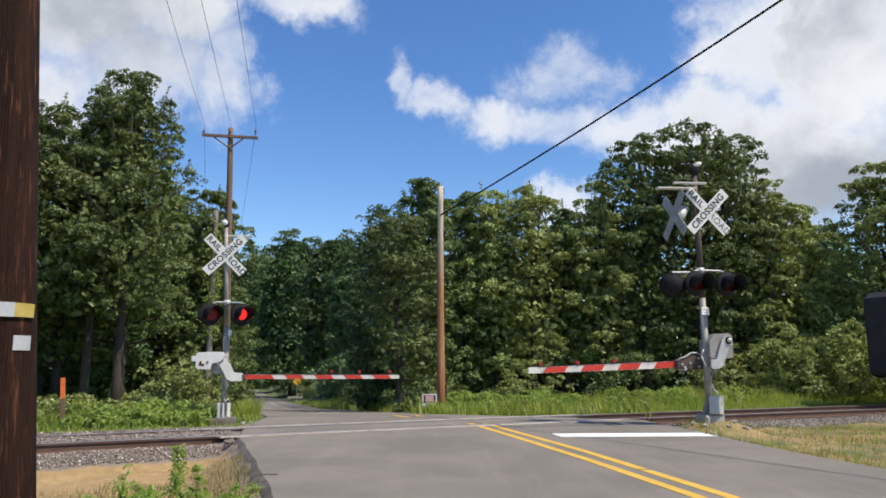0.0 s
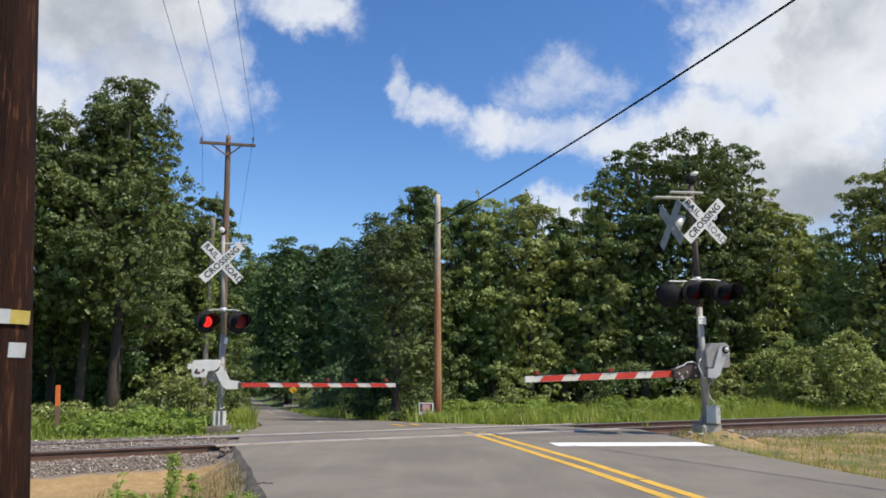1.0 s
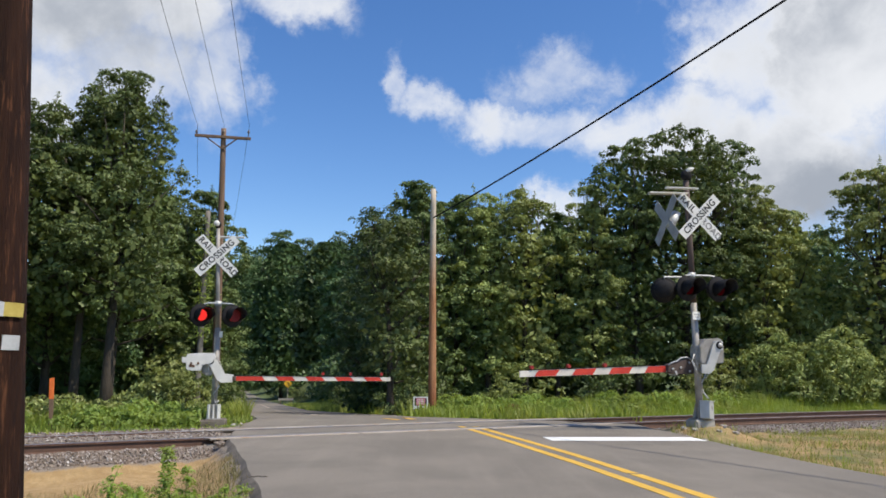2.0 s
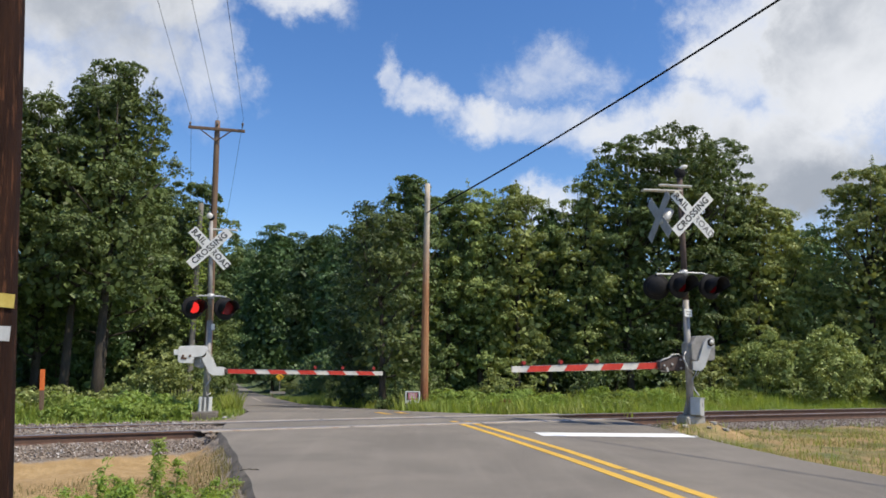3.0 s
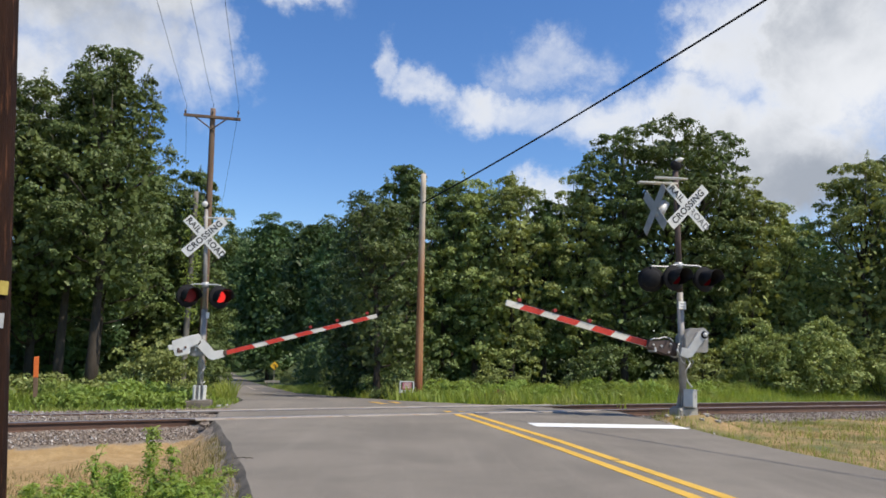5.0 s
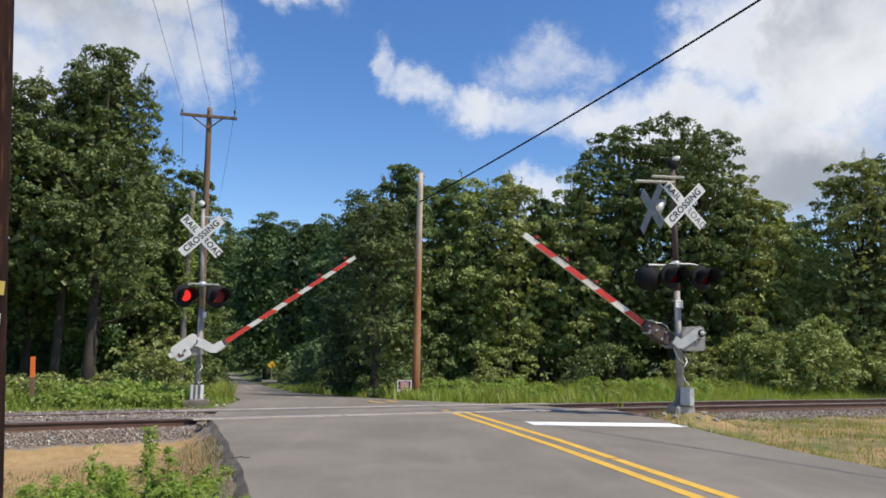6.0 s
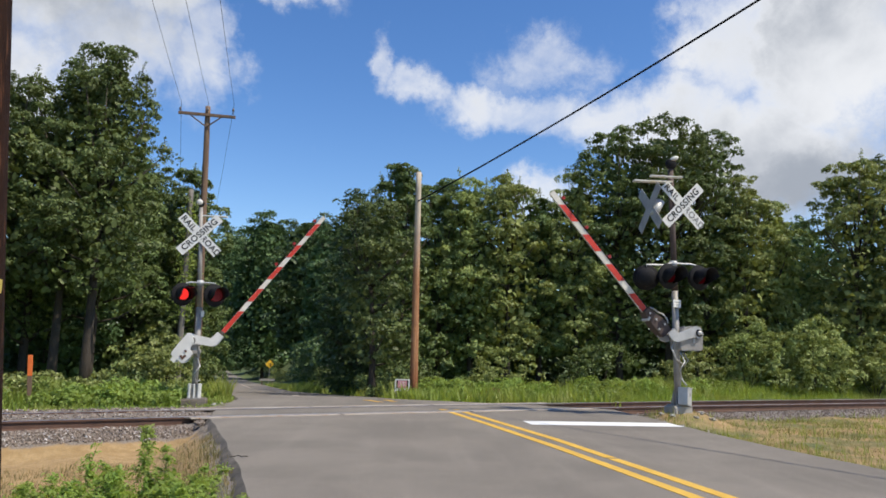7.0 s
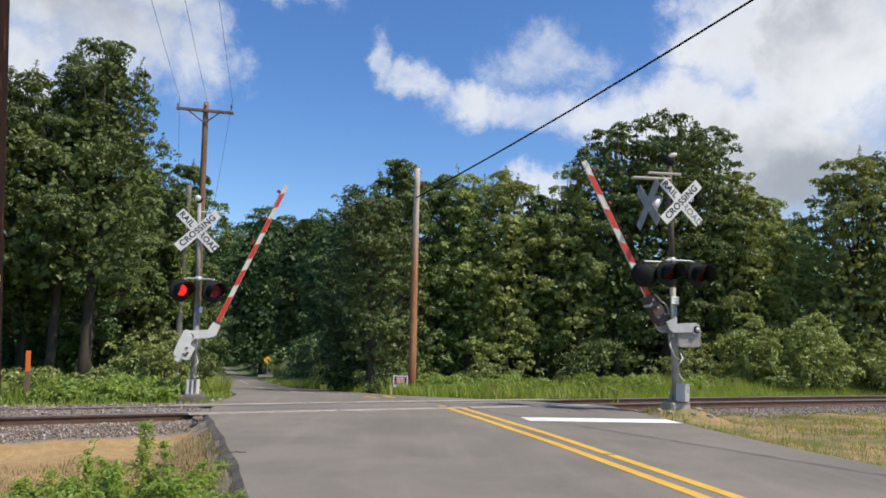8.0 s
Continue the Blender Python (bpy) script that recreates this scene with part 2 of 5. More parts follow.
GLOW = glowing("lit red lens", (1.0, 0.040, 0.034), 0.95)
WOODDARK = surface("creosoted pole", (0.014, 0.005, 0.003), (0.046, 0.018, 0.009), 0.9, 3.0, 22, 1.0, stretch=(5, 5, 0.25), spots=((0.13, 0.052, 0.024), 0.55), bump_size=0.03)
WOODGREY = surface("grey-brown pole", (0.120, 0.074, 0.048), (0.235, 0.160, 0.112), 0.9, 2.0, 30, 0.7, stretch=(4, 4, 0.25))
WIRE = surface("black wire", (0.008, 0.008, 0.010), (0.016, 0.016, 0.018), 0.9, 3, 30, 0)
BARKGREY = surface("silver-grey weathered wood", (0.12, 0.11, 0.095), (0.22, 0.20, 0.175), 0.9, 2, 30, 0.6, stretch=(4, 4, 0.25))
INSUL = surface("brown-grey porcelain", (0.10, 0.08, 0.07), (0.2, 0.17, 0.15), 0.3, 4, 30, 0)
ORANGE = surface("orange marker paint", (0.62, 0.12, 0.02), (0.75, 0.18, 0.04), 0.6, 5, 40, 0.1)
BANDYELLOW = surface("dull yellow reflective band", (0.36, 0.27, 0.05), (0.48, 0.38, 0.10), 0.6, 9, 60, 0.1)
SIGNYELLOW = surface("yellow warning sign", (0.75, 0.42, 0.02), (0.85, 0.52, 0.04), 0.5, 5, 40, 0)
PINK = surface("faded red sign panel", (0.42, 0.13, 0.16), (0.52, 0.21, 0.24), 0.6, 8, 60, 0)
CARBLACK = surface("dirty black wagon paint", (0.014, 0.013, 0.016), (0.045, 0.040, 0.042), 0.7, 1.5, 30, 0.2)
BLUE = surface("blue wagon lettering", (0.05, 0.05, 0.20), (0.12, 0.12, 0.32), 0.6, 4, 40, 0)


def pole_sun():
    """Mid pole: bleached at the top, orange-brown lower down, long vertical checks."""
    m = bpy.data.materials.new("sunlit orange-brown pole")
    m.use_nodes = True
    n = Nodes(m.node_tree)
    co = n.add("ShaderNodeTexCoord").outputs["Object"]
    mp = n.add("ShaderNodeMapping", Vector=co)
    mp.inputs["Scale"].default_value = (9, 9, 0.5)
    g = n.noise(mp.outputs[0], 3.0, 6.0, 0.65)
    z = n.add("ShaderNodeSeparateXYZ", Vector=co).outputs[2]
    col = n.mix(n.ramp(g, 0.35, 0.65), (0.25, 0.105, 0.045, 1), (0.42, 0.21, 0.10, 1))
    pale = n.mix(n.ramp(g, 0.35, 0.65), (0.40, 0.33, 0.25, 1), (0.52, 0.45, 0.36, 1))
    col = n.mix(n.ramp(n.math("ADD", z, n.math("MULTIPLY", g, 1.5)), 4.4, 7.0), col, pale)
    col = n.mix(n.ramp(n.math("ADD", z, g), 2.2, 0.5), col, (0.20, 0.06, 0.022, 1))
    b = n.add("ShaderNodeBsdfPrincipled", Roughness=0.85)
    n.put(b.inputs["Base Color"], col)
    n.put(b.inputs["Normal"], n.add("ShaderNodeBump", Strength=0.6, Distance=0.02, Height=g).outputs[0])
    n.tree.links.new(b.outputs[0], n.add("ShaderNodeOutputMaterial").inputs[0])
    return m


POLESUN = pole_sun()


def ground_material():
    m = bpy.data.materials.new("verge soil with dry and green grass")
    m.use_nodes = True
    n = Nodes(m.node_tree)
    co = n.add("ShaderNodeTexCoord").outputs["Object"]
    dry = n.add("ShaderNodeAttribute", attribute_name="dry").outputs["Fac"]
    gravel = n.add("ShaderNodeAttribute", attribute_name="gravel").outputs["Fac"]
    a, b, g = n.noise(co, 0.8, 6.0), n.noise(co, 6.0, 6.0, 0.65), n.noise(co, 45.0, 5.0, 0.65)
    green = n.mix(n.ramp(b, 0.3, 0.7), (0.060, 0.095, 0.024, 1), (0.120, 0.150, 0.045, 1))
    tan = n.mix(n.ramp(b, 0.3, 0.7), (0.330, 0.210, 0.085, 1), (0.470, 0.320, 0.150, 1))
    tan = n.mix(n.ramp(g, 0.45, 0.8), tan, (0.22, 0.17, 0.10, 1))
    col = n.mix(n.ramp(n.math("ADD", dry, n.math("MULTIPLY", n.math("SUBTRACT", a, 0.5), 0.9)), 0.35, 0.65), green, tan)
    grit = n.mix(n.ramp(g, 0.35, 0.65), (0.115, 0.098, 0.082, 1), (0.300, 0.260, 0.220, 1))
    grit = n.mix(n.ramp(b, 0.5, 0.75), grit, (0.24, 0.19, 0.14, 1))
    col = n.mix(n.ramp(n.math("ADD", gravel, n.math("MULTIPLY", n.math("SUBTRACT", b, 0.5), 0.7)), 0.35, 0.65), col, grit)
    s = n.add("ShaderNodeBsdfPrincipled", Roughness=0.95)
    n.put(s.inputs["Base Color"], col)
    n.put(s.inputs["Normal"], n.add("ShaderNodeBump", Strength=0.8, Distance=0.03, Height=g).outputs[0])
    n.tree.links.new(s.outputs[0], n.add("ShaderNodeOutputMaterial").inputs[0])
    return m


GROUND = ground_material()


# ------------------------------------------------ mesh helpers
def finish(bm, name, material, smooth=False):
    me = bpy.data.meshes.new(name)
    bm.to_mesh(me)
    bm.free()
    for mt in (material if isinstance(material, (list, tuple)) else [material]):
        me.materials.append(mt)
    if smooth:
        me.polygons.foreach_set("use_smooth", [True] * len(me.polygons))
    return me


def part(name, bm, material, parent, label="", smooth=False, at=None):
    """One mesh object under a thing or a part (or top-level with parent None)."""
    ob = new(name, finish(bm, name, material, smooth))
    ob.parent = parent
    if at is not None:
        ob.matrix_basis = at
    return tagged(ob, label)


def empty(name, m, label, category, group="", kind=""):
    ob = new(name)
    ob.empty_display_size = 0.2
    ob.matrix_basis = m
    return tagged(ob, label, category, group, kind)


def box(bm, sx, sy, sz, m=None, bevel=0.0):
    r = bmesh.ops.create_cube(bm, size=1.0, matrix=(m or Matrix()) @ Matrix.Diagonal((sx, sy, sz, 1)))
    if bevel:
        es = list({e for v in r["verts"] for e in v.link_edges})
        bmesh.ops.bevel(bm, geom=es, offset=bevel, segments=2, affect="EDGES", profile=0.6)
    return bm


def tube(bm, p, q, r1, r2=None, seg=12, caps=True):
    """A tapered cylinder from p to q."""
    p, q = Vector(p), Vector(q)
    r2 = r1 if r2 is None else r2
    m = Matrix.Translation((p + q) / 2) @ (q - p).to_track_quat("Z", "Y").to_matrix().to_4x4()
    bmesh.ops.create_cone(bm, cap_ends=caps, segments=seg, radius1=r1, radius2=r2, depth=(q - p).length, matrix=m)
    return bm


def pipe(bm, pts, r, seg=8):
    """A bent round bar through points, r constant or one per point."""
    rings = []
    pts = [Vector(p) for p in pts]
    for i, p in enumerate(pts):
        d = (pts[min(i + 1, len(pts) - 1)] - pts[max(i - 1, 0)]).normalized()
        qn = d.to_track_quat("Z", "Y").to_matrix()
        rr = r[i] if isinstance(r, (list, tuple)) else r
        rings.append([bm.verts.new(p + qn @ Vector((rr * math.cos(a), rr * math.sin(a), 0))) for a in (2 * math.pi * k / seg for k in range(seg))])
    for a, b in zip(rings, rings[1:]):
        for k in range(seg):
            bm.faces.new((a[k], a[(k + 1) % seg], b[(k + 1) % seg], b[k]))
    bm.faces.new(rings[0][::-1]), bm.faces.new(rings[-1])
    return bm


def plate(bm, outline, thick, m=None):
    """A flat outline in x, z given thickness along y."""
    m = m or Matrix()
    f = [bm.verts.new(m @ Vector((x, -thick / 2, z))) for x, z in outline]
    b = [bm.verts.new(m @ Vector((x, thick / 2, z))) for x, z in outline]
    bm.faces.new(f), bm.faces.new(b[::-1])
    k = len(f)
    for i in range(k):
        bm.faces.new((f[(i + 1) % k], f[i], b[i], b[(i + 1) % k]))
    bmesh.ops.recalc_face_normals(bm, faces=bm.faces)
    return bm


def letters(text, size, depth, material, parent, m, name="lettering"):
    """Text in the built-in font as a mesh; it stands in x, z and faces -y."""
    cu = bpy.data.curves.new("text", "FONT")
    cu.body, cu.size, cu.extrude, cu.align_x, cu.align_y, cu.offset = text, size, depth, "CENTER", "CENTER", size * 0.022
    cu.space_character = 1.08
    ob = new("text", cu)
    bpy.context.view_layer.update()
    me = bpy.data.meshes.new_from_object(ob.evaluated_get(bpy.context.evaluated_depsgraph_get()))
    bpy.data.objects.remove(ob)
    me.transform(m @ pose(0, 0, 0, 90))
    me.materials.clear()
    me.materials.append(material)
    o = new(name, me)
    o.parent = parent
    return o


def raw(name, verts, faces_per, material, attrs=None):
    """A mesh from a numpy array of loose faces: verts (n*faces_per, 3), each run of faces_per verts one face."""
    me = bpy.data.meshes.new(name)
    count = len(verts)
    me.vertices.add(count), me.loops.add(count), me.polygons.add(count // faces_per)
    me.vertices.foreach_set("co", np.asarray(verts, np.float32).ravel())
    me.loops.foreach_set("vertex_index", np.arange(count, dtype=np.int32))
    me.polygons.foreach_set("loop_start", np.arange(0, count, faces_per, dtype=np.int32))
    me.update(calc_edges=True)
    me.materials.append(material)
    return me


rng = np.random.default_rng(11)


# ------------------------------------------------ plan: road and track lines
ROAD_Y = np.array([-60, 2, 7.4, 9.0, 11.3, 13.3, 14.6, 17.6, 18.8, 20.0, 21.5, 25, 60, 155, 260])
ROAD_L = np.array([9.0, -0.2, -1.66, -2.18, -2.95, -3.66, -4.0, -4.35, -4.5, -4.9, -5.4, -6.2, -15.2, -40.8, -72])
ROAD_R = np.array([18.5, 6.9, 6.0, 5.68, 5.28, 5.10, 5.0, 4.75, 2.4, -0.3, -0.9, -1.6, -10.2, -35.8, -67])
FALL_Y = np.array([18.4, 20, 24, 30, 60, 100, 155, 260, 400])
FALL_Z = np.array([0.0, -0.03, -0.24, -0.60, -2.25, -3.8, -5.8, -7.6, -8.0])
MID_Y = np.array([-60, 2, 7.41, 11.35, 16.5])
MID_X = np.array([15.0, 3.75, 2.72, 1.98, 0.77])


def rail_y(x):
    """The near rail, slightly curved."""
    return 15.70 + 0.50 * x - 0.003 * x * x


def track_point(x, off, z):
    d = 0.50 - 0.006 * x
    k = 1 / math.sqrt(1 + d * d)
    return Vector((x - d * k * off, rail_y(x) + k * off, z))


def track_off(x, y):
    d = 0.50 - 0.006 * x
    return (y - rail_y(x)) / np.sqrt(1 + d * d)


def smooth(v, a, b):
    t = np.clip((v - a) / (b - a), 0, 1)
    return t * t * (3 - 2 * t)


def road_gap(x, y):
    """Metres outside the road's edge (negative inside)."""
    return np.maximum(np.interp(y, ROAD_Y, ROAD_L) - x, x - np.interp(y, ROAD_Y, ROAD_R))


def fall(x, y):
    """The land drops away along the far road."""
    mid = 0.5 * (np.interp(y, ROAD_Y, ROAD_L) + np.interp(y, ROAD_Y, ROAD_R))
    return np.interp(y, FALL_Y, FALL_Z) * (1 - smooth(x - mid, 5.0, 16.0))


def ground_z(x, y):
    x, y = np.asarray(x, float), np.asarray(y, float)
    off, gap = track_off(np.clip(x, -60, 60), y), road_gap(x, y)
    side = smooth(x, -3, 3)
    near = -0.50 + 0.28 * side
    base = np.where(off < 0.7, near, -0.14)
    bed = smooth(off, -1.15 - 0.4 * side, -0.25) * (1 - smooth(off, 2.2, 3.4))
    top = -0.165 + 0.14 * (1 - side) * smooth(off, 0.0, 0.55)
    z = base + (top - base) * bed
    z = z + (-0.05 - z) * (1 - smooth(gap, 0.0, 1.1)) * np.where((np.abs(off - 0.7) < 2.2) & (gap > 0.25), 0.3, 1.0)
    z = z + 0.34 * np.exp(-((x - 5.95) ** 2 + (y - 15.75) ** 2) / 0.55) * smooth(gap, 0.0, 0.4)
    wob = 0.035 * (np.sin(1.7 * x + 0.6 * y) * np.cos(1.1 * y - 0.5 * x) + 0.6 * np.sin(4.1 * x + 1) * np.sin(3.7 * y))
    z = z + wob * smooth(gap, 0.2, 1.0) * (1 - 0.8 * bed)
    z = np.where(gap < 0.0, np.minimum(z, -0.06), z)
    return z + (-0.12 - z) * smooth(y, 34, 42) + fall(x, y)


def build_ground():
    xs = np.concatenate([[-2500, -900, -300, -120], np.arange(-84, -24.1, 1.5), np.arange(-24, 30.01, 0.3), [36, 60, 120, 300, 900, 2500]])
    ys = np.concatenate([[-2500, -900, -300, -100, -40, -15, -5, 0], np.arange(2, 40.01, 0.3), np.arange(42, 160, 3.0), np.arange(165, 300, 10.0), [330, 900, 2500]])
    gx, gy = np.meshgrid(xs, ys)
    far = smooth(np.hypot(gx, gy), 300, 600)
    gz = ground_z(gx, gy) * (1 - far) - 2.0 * far
    verts = np.stack([gx, gy, gz], -1).reshape(-1, 3)
    w, h = len(xs), len(ys)
    i = np.arange(w * h).reshape(h, w)
    quads = np.stack([i[:-1, :-1], i[:-1, 1:], i[1:, 1:], i[1:, :-1]], -1).reshape(-1, 4)
    me = bpy.data.meshes.new("ground")
    me.from_pydata(verts.tolist(), [], quads.tolist())
    off = track_off(np.clip(gx, -60, 60), gy)
    gravel = smooth(off, np.where(gx > 3, -2.1, -0.86), np.where(gx > 3, -1.3, -0.55)) * (1 - smooth(off, 2.6, 3.2))
    gravel = np.maximum(gravel, 0.75 * (1 - smooth(road_gap(gx, gy), 0.15, 0.55)))
    dry = (1 - smooth(off, 2.0, 4.0)) * np.where(gx < 1, smooth(gy, 8.0, 9.0), 0.54)
    for key, val in (("dry", dry), ("gravel", gravel)):
        me.attributes.new(key, "FLOAT", "POINT").data.foreach_set("value", val.ravel().astype(np.float32))
    me.materials.append(GROUND)
    me.polygons.foreach_set("use_smooth", [True] * len(me.polygons))
    tagged(new("ground", me), "uneven verge ground with dry tan grass, soil and gravel", "ground", kind="structure")


build_ground()


def strip(name, left, right, z, thick, material, label, parent=None, category="", skirt=0.0):
    """A slab between two lines of (x, y)."""
    bm = bmesh.new()
    rows_ = []
    for (ax, ay), (bx, by) in zip(left, right):
        zz = z if not callable(z) else None
        a0, b0 = (zz, zz) if zz is not None else (z(ax, ay), z(bx, by))
        rows_.append([bm.verts.new((ax - skirt, ay, a0 - thick)), bm.verts.new((ax, ay, a0)), bm.verts.new((bx, by, b0)), bm.verts.new((bx + skirt, by, b0 - thick))])
    for a, b in zip(rows_, rows_[1:]):
        for k in range(3):
            bm.faces.new((a[k], a[k + 1], b[k + 1], b[k]))
    bmesh.ops.recalc_face_normals(bm, faces=bm.faces)
    ob = part(name, bm, material, parent)
    return tagged(ob, label, category, kind="" if parent else "structure")


def build_road():
    ys = np.concatenate([np.linspace(-60, 2, 20), np.arange(2.4, 45, 0.4), np.linspace(46, 258, 70)])
    jag = lambda y, s: 0.016 * math.sin(3.1 * y + s) + 0.008 * math.sin(6.1 * y + 2 * s)
    left = [(np.interp(y, ROAD_Y, ROAD_L) + jag(y, 1), y) for y in ys]
    right = [(np.interp(y, ROAD_Y, ROAD_R) + jag(y, 4), y) for y in ys]
    road = strip("road", left, right, lambda x, y: float(np.interp(y, FALL_Y, FALL_Z)), 0.16, ASPHALT, "worn grey asphalt road with crumbling edges", category="road", skirt=0.12)
    # dark crumbled edge along the near left side
    yy = [y for y in ys if 4 < y < 13.6]
    bm = bmesh.new()
    rows_ = []
    for y in yy:
        e = float(np.interp(y, ROAD_Y, ROAD_L)) + jag(y, 1)
        w = 0.14 + 0.04 * math.sin(2.3 * y)
        rows_.append([bm.verts.new((e - w - 0.1, y, -0.30)), bm.verts.new((e - w, y, -0.10)), bm.verts.new((e - 0.4 * w, y, -0.035)), bm.verts.new((e - 0.005, y, -0.002))])
    for p, q in zip(rows_, rows_[1:]):
        for k in range(3):
            bm.faces.new((p[k], p[k + 1], q[k + 1], q[k]))
    bmesh.ops.recalc_face_normals(bm, faces=bm.faces)
    part("edge_band", bm, EDGE, road, "dark crumbled asphalt edge", True)
    # double yellow line
    for s in (-0.165, 0.165):
        for y0, y1 in (((-55, 9.3), (9.37, 16.5)) if s > 0 else ((-55, 16.5),)):
            yl = np.linspace(y0, y1, 24)
            strip("yellow_line", [(np.interp(y, MID_Y, MID_X) + s - 0.075, y) for y in yl], [(np.interp(y, MID_Y, MID_X) + s + 0.075, y) for y in yl],
                  0.005, 0.004, YELLOW, "worn yellow centre line", road)
    for a in range(2):
        strip("yellow_line", [(-0.95 + 0.35 * a, 18.35 + 0.3 * a), (-1.35 + 0.5 * a, 18.95 + 0.2 * a)], [(-0.78 + 0.35 * a, 18.35 + 0.3 * a), (-1.18 + 0.5 * a, 18.95 + 0.2 * a)], 0.005, 0.004, YELLOW, "worn yellow centre line", road)
    for a, b in ((21.5, 23.5), (28, 36), (44, 60), (70, 95)):
        mid = lambda y: 0.5 * (np.interp(y, ROAD_Y, ROAD_L) + np.interp(y, ROAD_Y, ROAD_R)) - 0.3
        yl = np.linspace(a, b, 8)
        strip("yellow_line", [(mid(y) - 0.09, y) for y in yl], [(mid(y) + 0.09, y) for y in yl], lambda x, y: 0.008 + float(np.interp(y, FALL_Y, FALL_Z)), 0.004, PANEL, "faint worn centre line", road)
    # stop line
    strip("stop_line", [(2.16, 13.42), (2.08, 14.10)], [(5.04, 13.55), (4.98, 14.25)], 0.006, 0.005, WHITELINE, "bright white stop line", road)
    # tar seams
    for pts in (((3.3, 18.1), (4.4, 17.9), (5.0, 17.35)),):
        bm = bmesh.new()
        for (x0, y0), (x1, y1) in zip(pts, pts[1:]):
            box(bm, math.hypot(x1 - x0, y1 - y0), 0.10, 0.006, pose((x0 + x1) / 2, (y0 + y1) / 2, 0.004, 0, 0, math.degrees(math.atan2(y1 - y0, x1 - x0))))
        part("tar_seam", bm, BLACK, road, "dark tar seam")
    return road


ROAD = build_road()


# ------------------------------------------------ railway track
def rail_profile(bm, xs, off):
    """Rail cross-section swept along the track."""
    prof = ((-0.07, -0.170), (-0.07, -0.155), (-0.012, -0.135), (-0.010, -0.045), (-0.037, -0.036), (-0.037, -0.006), (-0.028, 0.0),
            (0.028, 0.0), (0.037, -0.006), (0.037, -0.036), (0.010, -0.045), (0.012, -0.135), (0.07, -0.155), (0.07, -0.170))
    rings = [[bm.verts.new(track_point(x, off + o, z + 0.012)) for o, z in prof] for x in xs]
    for a, b in zip(rings, rings[1:]):
        for k in range(len(prof) - 1):
            f = bm.faces.new((a[k], b[k], b[k + 1], a[k + 1]))
            f.material_index = 1 if k in (5, 6, 7) else 0
    bmesh.ops.recalc_face_normals(bm, faces=bm.faces)


def build_track():
    track = empty("railway_track", pose(0, 0, 0), "single railway track with rusty rails on stone ballast", "railway track", kind="structure")
    xs = np.concatenate([np.linspace(-45, -12, 20), np.arange(-11.5, 20, 0.5), np.linspace(20, 55, 24)])
    for off in (0.0, 1.505):
        bm = bmesh.new()
        rail_profile(bm, xs, off)
        part("rail", bm, [RUST, RAILHEAD], track, "rusty steel rail with polished head")
    bm = bmesh.new()
    box(bm, 0.23, 2.2, 0.17, None, 0.012)
    me = finish(bm, "tie", TIE)
    for i, x in enumerate(np.arange(-24, 30, 0.5)):
        p = track_point(x, 1.10, -0.250)
        if -4.4 < x < 4.6:
            continue
        t = new("tie", me)
        t.parent = track
        t.matrix_basis = Matrix.Translation(p) @ pose(0, 0, 0, 0, 0, math.degrees(math.atan(0.50 - 0.006 * x)) + rng.normal(0, 0.8))
    # pale panels beside the rails where the road crosses
    for off, w in ((-0.20, 0.20), (1.70, 0.20)):
        for x0, x1 in ((-4.15, -1.6), (-1.55, 1.1), (1.15, 4.2)):
            a = [track_point(x, off - w / 2, 0).xy for x in np.linspace(x0, x1, 8)]
            b = [track_point(x, off + w / 2, 0).xy for x in np.linspace(x0, x1, 8)]
            strip("crossing_panel", b, a, 0.010, 0.02, PANEL, "pale stained crossing panel", track)
    for off in (0.085, 1.42, -0.085, 1.59):
        a = [track_point(x, off - 0.04, 0).xy for x in np.linspace(-4.2, 4.5, 16)]
        b = [track_point(x, off + 0.04, 0).xy for x in np.linspace(-4.2, 4.5, 16)]
        strip("flangeway", b, a, 0.007, 0.02, EDGE, "dark flangeway gap", track)
    return track


TRACK = build_track()


def build_ballast():
    """Crushed stones on the shoulders of the track bed."""
    base = np.array([(1, 0, 0), (-0.8, 0.2, 0.1), (0.1, 0.9, 0), (0, -0.9, 0.1), (0.1, 0.1, 0.75), (0, 0, -0.7)], float)
    tri = np.array([(0, 2, 4), (2, 1, 4), (1, 3, 4), (3, 0, 4), (2, 0, 5), (1, 2, 5), (3, 1, 5), (0, 3, 5)])
    n = 19000
    x = np.where(rng.random(n) < 0.62, rng.uniform(-13, -3.4, n), rng.uniform(4.6, 24, n))
    off = np.where(rng.random(n) < 0.72, rng.uniform(-1.0, -0.08, n), rng.uniform(0.1, 2.7, n))
    off = np.where((off < 0) & (x < 0), off * 0.66, np.where(off < 0, off * 1.7, off))
    d = 0.50 - 0.006 * x
    k = 1 / np.sqrt(1 + d * d)
    px, py = x - d * k * off, rail_y(x) + k * off
    keep = road_gap(px, py) > 0.12
    px, py = px[keep], py[keep]
    n = len(px)
    pz = ground_z(px, py) + rng.uniform(-0.01, 0.02, n)
    size = rng.uniform(0.014, 0.042, n)
    q = rng.normal(size=(n, 3, 3))
    q, _ = np.linalg.qr(q)
    v = (base[None] * rng.uniform(0.7, 1.3, (n, 6, 1))) @ q * size[:, None, None] + np.stack([px, py, pz], -1)[:, None]
    tagged(new("ballast_stones", raw("ballast_stones", v[:, tri].reshape(-1, 3), 3, STONE)), "grey and brown crushed ballast stones", "ballast", kind="stuff")


build_ballast()


